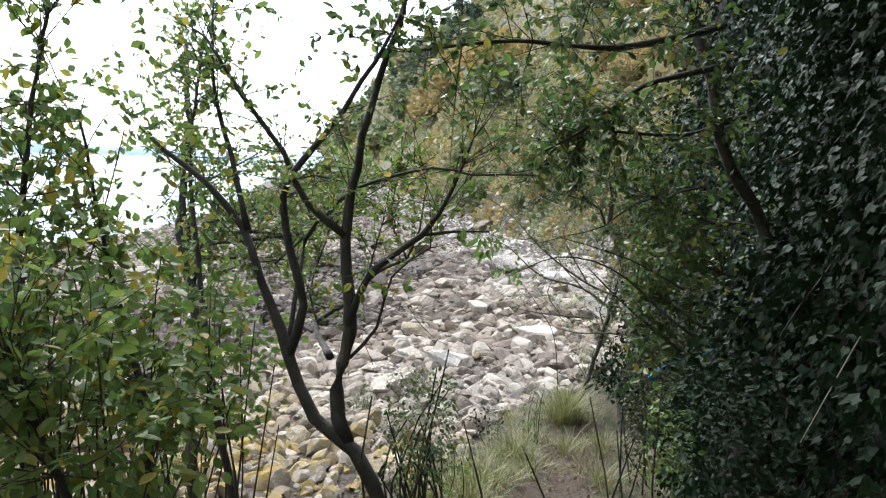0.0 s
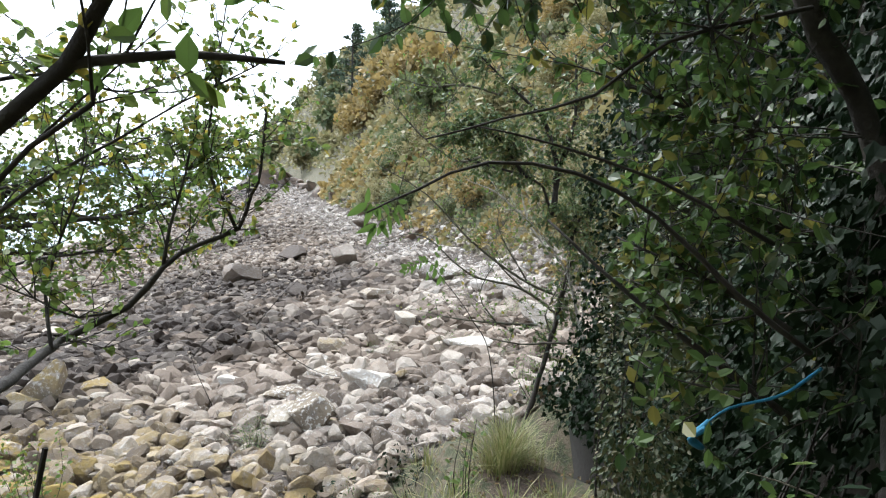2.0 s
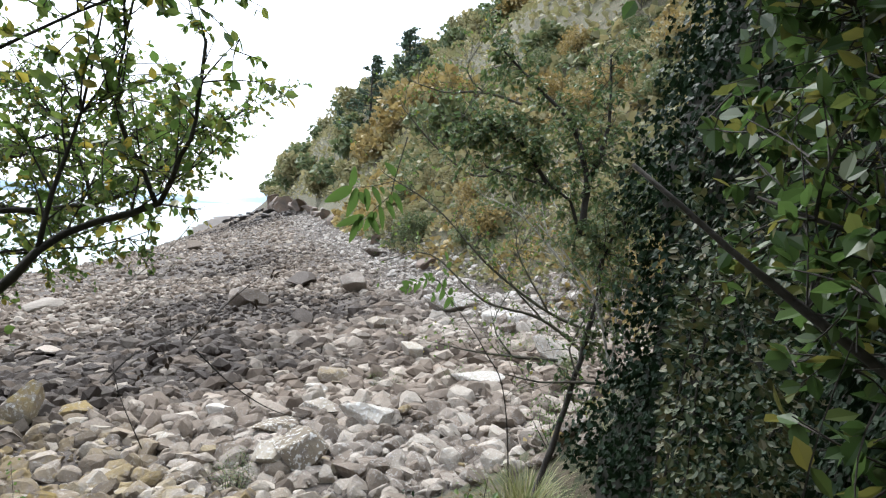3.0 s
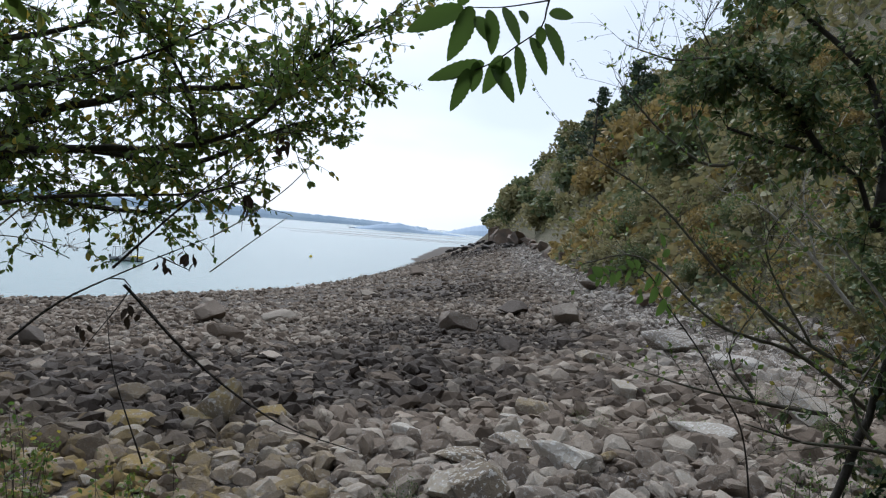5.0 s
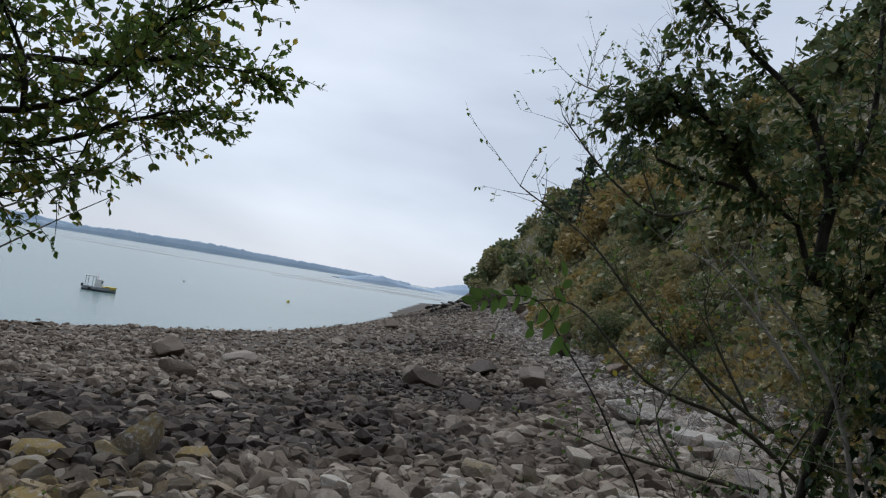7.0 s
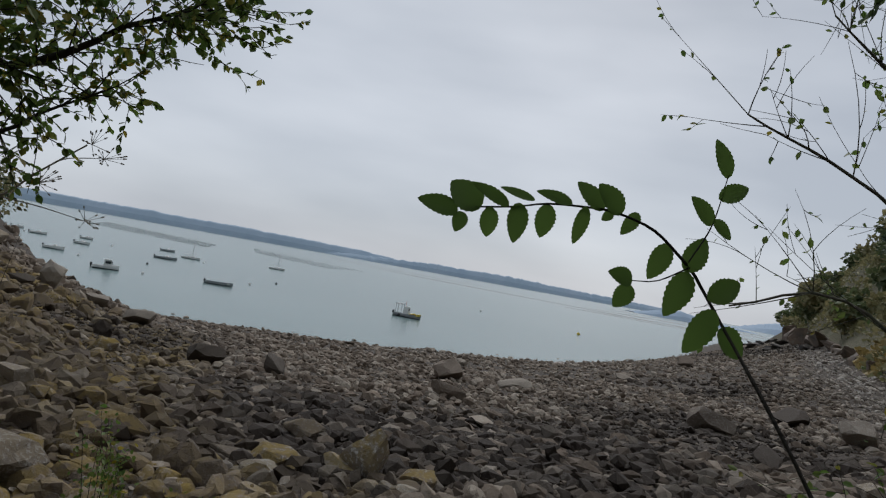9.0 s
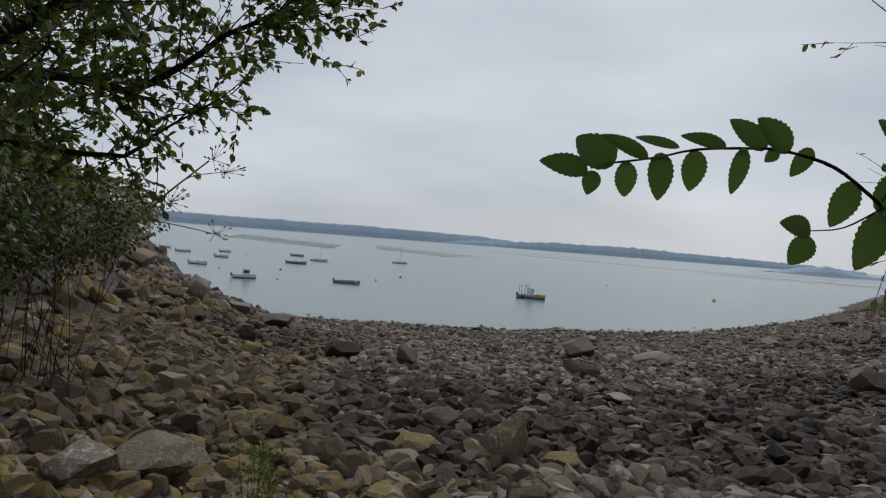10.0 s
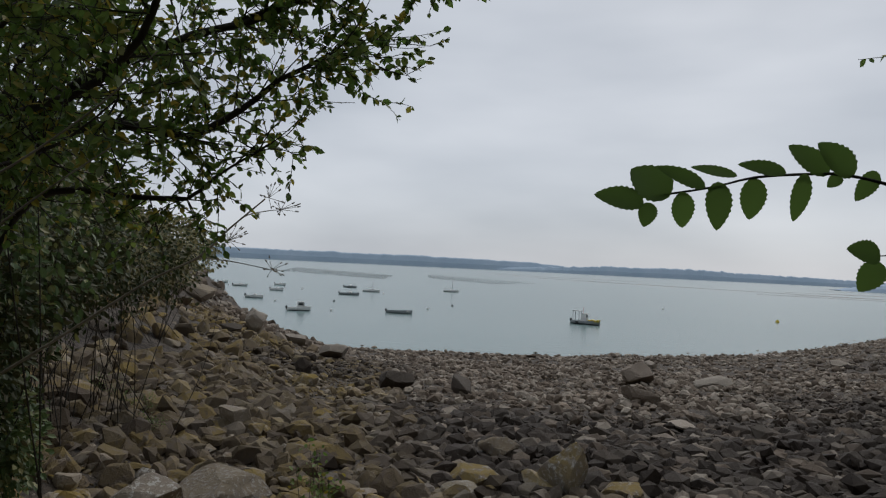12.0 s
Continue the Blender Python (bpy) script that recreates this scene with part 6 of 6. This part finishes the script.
def raw(name, verts, faces, material, parent, smooth=False):
    me = bpy.data.meshes.new(name)
    me.from_pydata([tuple(map(float, v)) for v in verts], [], faces)
    me.materials.append(material)
    if smooth:
        me.polygons.foreach_set("use_smooth", [True] * len(me.polygons))
    ob = new(name, me)
    ob.parent = parent
    return ob


def boat(place, turn, length, hull_mat, label, style, deck_mat=None, deep=0.55):
    e = thing("motor_boat" if style != "sail" else "sailing_boat", (0, 0, 0), label, "boat", "moored boats")
    beam = length * (0.36 if style != "sail" else 0.32)
    v, f, d = hull_mesh(length, beam, deep)
    hull = raw("hull", v, f, hull_mat, e)
    raw("deck", [(a * 0.985, b * 0.9, c - (0.05 if style in ("cabin", "sail", "work") else 0.3)) for a, b, c in v], d, deck_mat or WHITE, e)
    raw("waterline_stripe", [(a, b * 1.012, min(c, 0.16) if c > 0.1 else c) for a, b, c in v], f, DARK_PAINT if style in ("cabin", "work") else GREY_HULL, hull)
    rail = [(a, b * 1.01, c + 0.01) for a, b, c in v[0::7]]
    other = [(a, -b, c) for a, b, c in rail]
    for line in (rail, other):
        raw("gunwale", *tube(np.array(line), 0.035, 0.035, 5, 0), hull_mat if style != "open" else STEEL, e)
    if style in ("cabin", "open", "small", "work"):
        engine = box_bm(-length / 2 - 0.42, -length / 2 - 0.02, -0.2, 0.2, deep * 0.75, deep * 1.75, 0.25, 0.06)
        motor = part("outboard", engine, BLACK, e)
        part("engine_leg", box_bm(-length / 2 - 0.28, -length / 2 - 0.14, -0.07, 0.07, -0.3, deep * 0.8, 0, 0.02), BLACK, motor)
    if style == "cabin":
        cabin = part("cabin", box_bm(-0.1 * length, 0.22 * length, -beam * 0.33, beam * 0.33, deep * 0.95, deep + 1.15, 0.16, 0.08), WHITE, e)
        for sgn in (-1, 1):
            part("side_window", box_bm(-0.05 * length, 0.17 * length, sgn * beam * 0.315 - 0.02, sgn * beam * 0.315 + 0.02, deep + 0.5, deep + 0.95, 0.1, 0), GLASS, cabin)
        part("windscreen", box_bm(0.17 * length, 0.215 * length, -beam * 0.27, beam * 0.27, deep + 0.5, deep + 0.95, 0.1, 0), GLASS, cabin)
        part("roof", box_bm(-0.14 * length, 0.2 * length, -beam * 0.31, beam * 0.31, deep + 1.15, deep + 1.22, 0, 0.02), WHITE, cabin)
        part("foredeck", box_bm(0.2 * length, 0.4 * length, -beam * 0.2, beam * 0.2, deep, deep + 0.35, 0.3, 0.06), WHITE, e)
    if style == "small":
        part("console", box_bm(-0.05 * length, 0.12 * length, -beam * 0.25, beam * 0.25, deep * 0.8, deep + 0.45, 0.2, 0.05), WHITE, e)
    if style == "open":
        for s in (-0.2, 0.05, 0.28):
            part("thwart", box_bm(s * length - 0.12, s * length + 0.12, -beam * 0.4, beam * 0.4, deep * 0.7, deep * 0.78, 0, 0.01), GREY_HULL, e)
        for k in range(2):
            part("fender", box_bm(0.3 * length + 0.3 * k, 0.36 * length + 0.3 * k, -beam * 0.4, -beam * 0.3, deep * 0.7, deep * 1.3, 0.1, 0.06), WHITE, e)
    if style == "sail":
        raw("mast", *tube(np.linspace((0.08 * length, 0, deep), (0.08 * length, 0, deep + length * 1.25), 8), 0.055, 0.035, 7, 0), STEEL, e)
        raw("boom", *tube(np.linspace((0.07 * length, 0, deep + 0.9), (-0.38 * length, 0, deep + 0.85), 4), 0.05, 0.05, 6, 0), WHITE, e)
        part("coachroof", box_bm(-0.12 * length, 0.26 * length, -beam * 0.25, beam * 0.25, deep, deep + 0.38, 0.2, 0.08), WHITE, e)
        for q in ((0.49 * length, 0), (-0.48 * length, 0), (0.02 * length, beam * 0.45), (0.02 * length, -beam * 0.45)):
            raw("stay", *tube(np.linspace((q[0], q[1], deep), (0.08 * length, 0, deep + length * 1.22), 3), 0.012, 0.012, 4, 0), STEEL, e)
    if style == "work":
        house = part("wheelhouse", box_bm(-0.16 * length, 0.06 * length, -beam * 0.22, beam * 0.22, deep, deep + 1.5, 0.1, 0.06), WHITE, e)
        part("wheelhouse_window", box_bm(0.035 * length, 0.06 * length, -beam * 0.19, beam * 0.19, deep + 0.75, deep + 1.25, 0.05, 0), GLASS, house)
        for sx in (-0.42, -0.2):
            for sy in (-0.36, 0.36):
                raw("gantry_post", *tube(np.linspace((sx * length, sy * beam, deep), (sx * length, sy * beam * 0.9, deep + 1.9), 3), 0.05, 0.05, 6, 0), STEEL, e)
        part("gantry_top", box_bm(-0.45 * length, -0.17 * length, -beam * 0.36, beam * 0.36, deep + 1.88, deep + 1.98, 0, 0.02), STEEL, e)
        raw("mast", *tube(np.linspace((-0.1 * length, 0, deep + 1.4), (-0.1 * length, 0, deep + 2.7), 3), 0.035, 0.02, 6, 0), RED, e)
        for k in range(4):
            part("crate", box_bm(0.1 * length + 0.55 * k, 0.1 * length + 0.55 * k + 0.5, -beam * 0.3, beam * 0.3, deep, deep + 0.32 + 0.1 * (k % 2), 0.05, 0.03), YELLOW, e)
        part("tyre_fender", box_bm(-0.3 * length, -0.2 * length, -beam * 0.55, -beam * 0.48, deep * 0.2, deep * 0.95, 0, 0.06), BLACK, e)
    e.matrix_world = pose(place[0], place[1], -0.02, 0, 0, turn)
    return e


boat((13.2, 133.5), -24, 5.6, GREY_HULL, "grey work boat with a white wheelhouse and yellow crates", "work", GREY_HULL, 0.6)
boat((-41.8, 127.2), 24, 4.4, WHITE, "small white cabin boat with an outboard engine", "cabin")
boat((-23.4, 134.5), -4, 5.2, GREY_HULL, "open grey dinghy with an outboard engine and fenders", "open", GREY_HULL, 0.5)
boat((-48.0, 219.8), -4, 5.6, WHITE, "white sailing boat with a bare mast at its mooring", "sail")
boat((-24.9, 252.6), 3, 5.6, WHITE, "white sailing boat with a bare mast, far out", "sail")
boat((-63.0, 157.6), -6, 4.5, WHITE, "small white motor boat lying at a buoy", "small")
boat((-71.9, 197.1), -10, 4.3, WHITE, "small white motor boat lying at a buoy", "small")
boat((-61.5, 245.2), 0, 4.6, GREY_HULL, "small grey and white motor boat lying at a buoy", "small")
boat((-48.8, 193.8), 0, 5.8, GREY_HULL, "low grey motor boat with a white top", "small")
boat((-90.1, 212.9), 8, 4.6, WHITE, "small white motor boat lying at a buoy", "small")
boat((-104.2, 231.1), 0, 3.6, WHITE, "small white motor boat lying at a buoy", "small")
boat((-113.3, 238.3), 4, 5.0, WHITE, "small white motor boat lying at a buoy", "small")
boat((-83.8, 232.9), -12, 4.2, WHITE, "small white motor boat lying at a buoy", "small")


def buoy(place, radius, mat, label):
    bm = bmesh.new()
    bmesh.ops.create_uvsphere(bm, u_segments=14, v_segments=10, radius=radius)
    for v in bm.verts:
        v.co.z = v.co.z * (0.9 if v.co.z > 0 else 0.7)
        if v.co.z > radius * 0.75:
            v.co.z += radius * 0.25
    e = thing("mooring_buoy", (0, 0, 0), label, "buoy", "mooring buoys")
    part("float", bm, mat, e, smooth=True)
    ring = [(radius * 0.16 * math.cos(a), 0, radius * 1.25 + radius * 0.16 * math.sin(a)) for a in np.linspace(0, 6.28, 12)]
    raw("ring", *tube(np.array(ring), radius * 0.05, radius * 0.05, 5, 0), STEEL, e)
    e.matrix_world = pose(place[0], place[1], radius * 0.25)


buoy((63.0, 173.6), 0.45, YELLOW, "round yellow mooring buoy")
for q, rr, mat, word in (((-19.8, 150.2), 0.3, WHITE, "white"), ((42.8, 207.1), 0.35, WHITE, "white"), ((-16, 167.3), 0.28, BLACK, "dark"), ((-36.5, 131), 0.28, WHITE, "white"), ((-44, 160), 0.28, BLACK, "dark"), ((-55, 150), 0.28, WHITE, "white"), ((-70, 215), 0.3, WHITE, "white"), ((-95, 215), 0.3, WHITE, "white"), ((-42, 210), 0.3, WHITE, "white")):
    buoy(q, rr, mat, "small " + word + " mooring buoy")


def oyster_bed(name, corners, rows, per_row):
    """Rows of low trestles that stand out of shallow water."""
    a, b, c, d = [np.array(q, float) for q in corners]
    verts, faces = [], []
    for i in range(rows):
        s = i / (rows - 1)
        for j in range(per_row):
            t = (j + rng.uniform(-0.2, 0.2)) / (per_row - 1)
            p = (a + (b - a) * t) * (1 - s) + (d + (c - d) * t) * s
            w, h, k = rng.uniform(0.3, 0.6), rng.uniform(0.15, 0.4), len(verts)
            for dx, dy, z in ((-w, -0.3, -0.2), (w, -0.3, -0.2), (w, 0.3, -0.2), (-w, 0.3, -0.2), (-w, -0.3, h), (w, -0.3, h), (w, 0.3, h), (-w, 0.3, h)):
                verts.append((p[0] + dx, p[1] + dy, z))
            faces += [(k, k + 1, k + 5, k + 4), (k + 1, k + 2, k + 6, k + 5), (k + 2, k + 3, k + 7, k + 6), (k + 3, k, k + 4, k + 7), (k + 4, k + 5, k + 6, k + 7)]
    tagged(mesh_object(name, verts, faces, OYSTER), "rows of dark oyster trestles standing in shallow water", "oyster bed", kind="stuff")


OYSTER = textured("weathered_steel", ((0.30, 0.32, 0.32), (0.42, 0.44, 0.44)), 2, 0.9, 0, 10, island=False)
oyster_bed("oyster_trestles", ((-170, 470), (-78, 387), (-92, 490), (-215, 640)), 8, 48)
oyster_bed("oyster_trestles", ((-62, 470), (-10, 400), (10, 470), (-80, 600)), 6, 34)
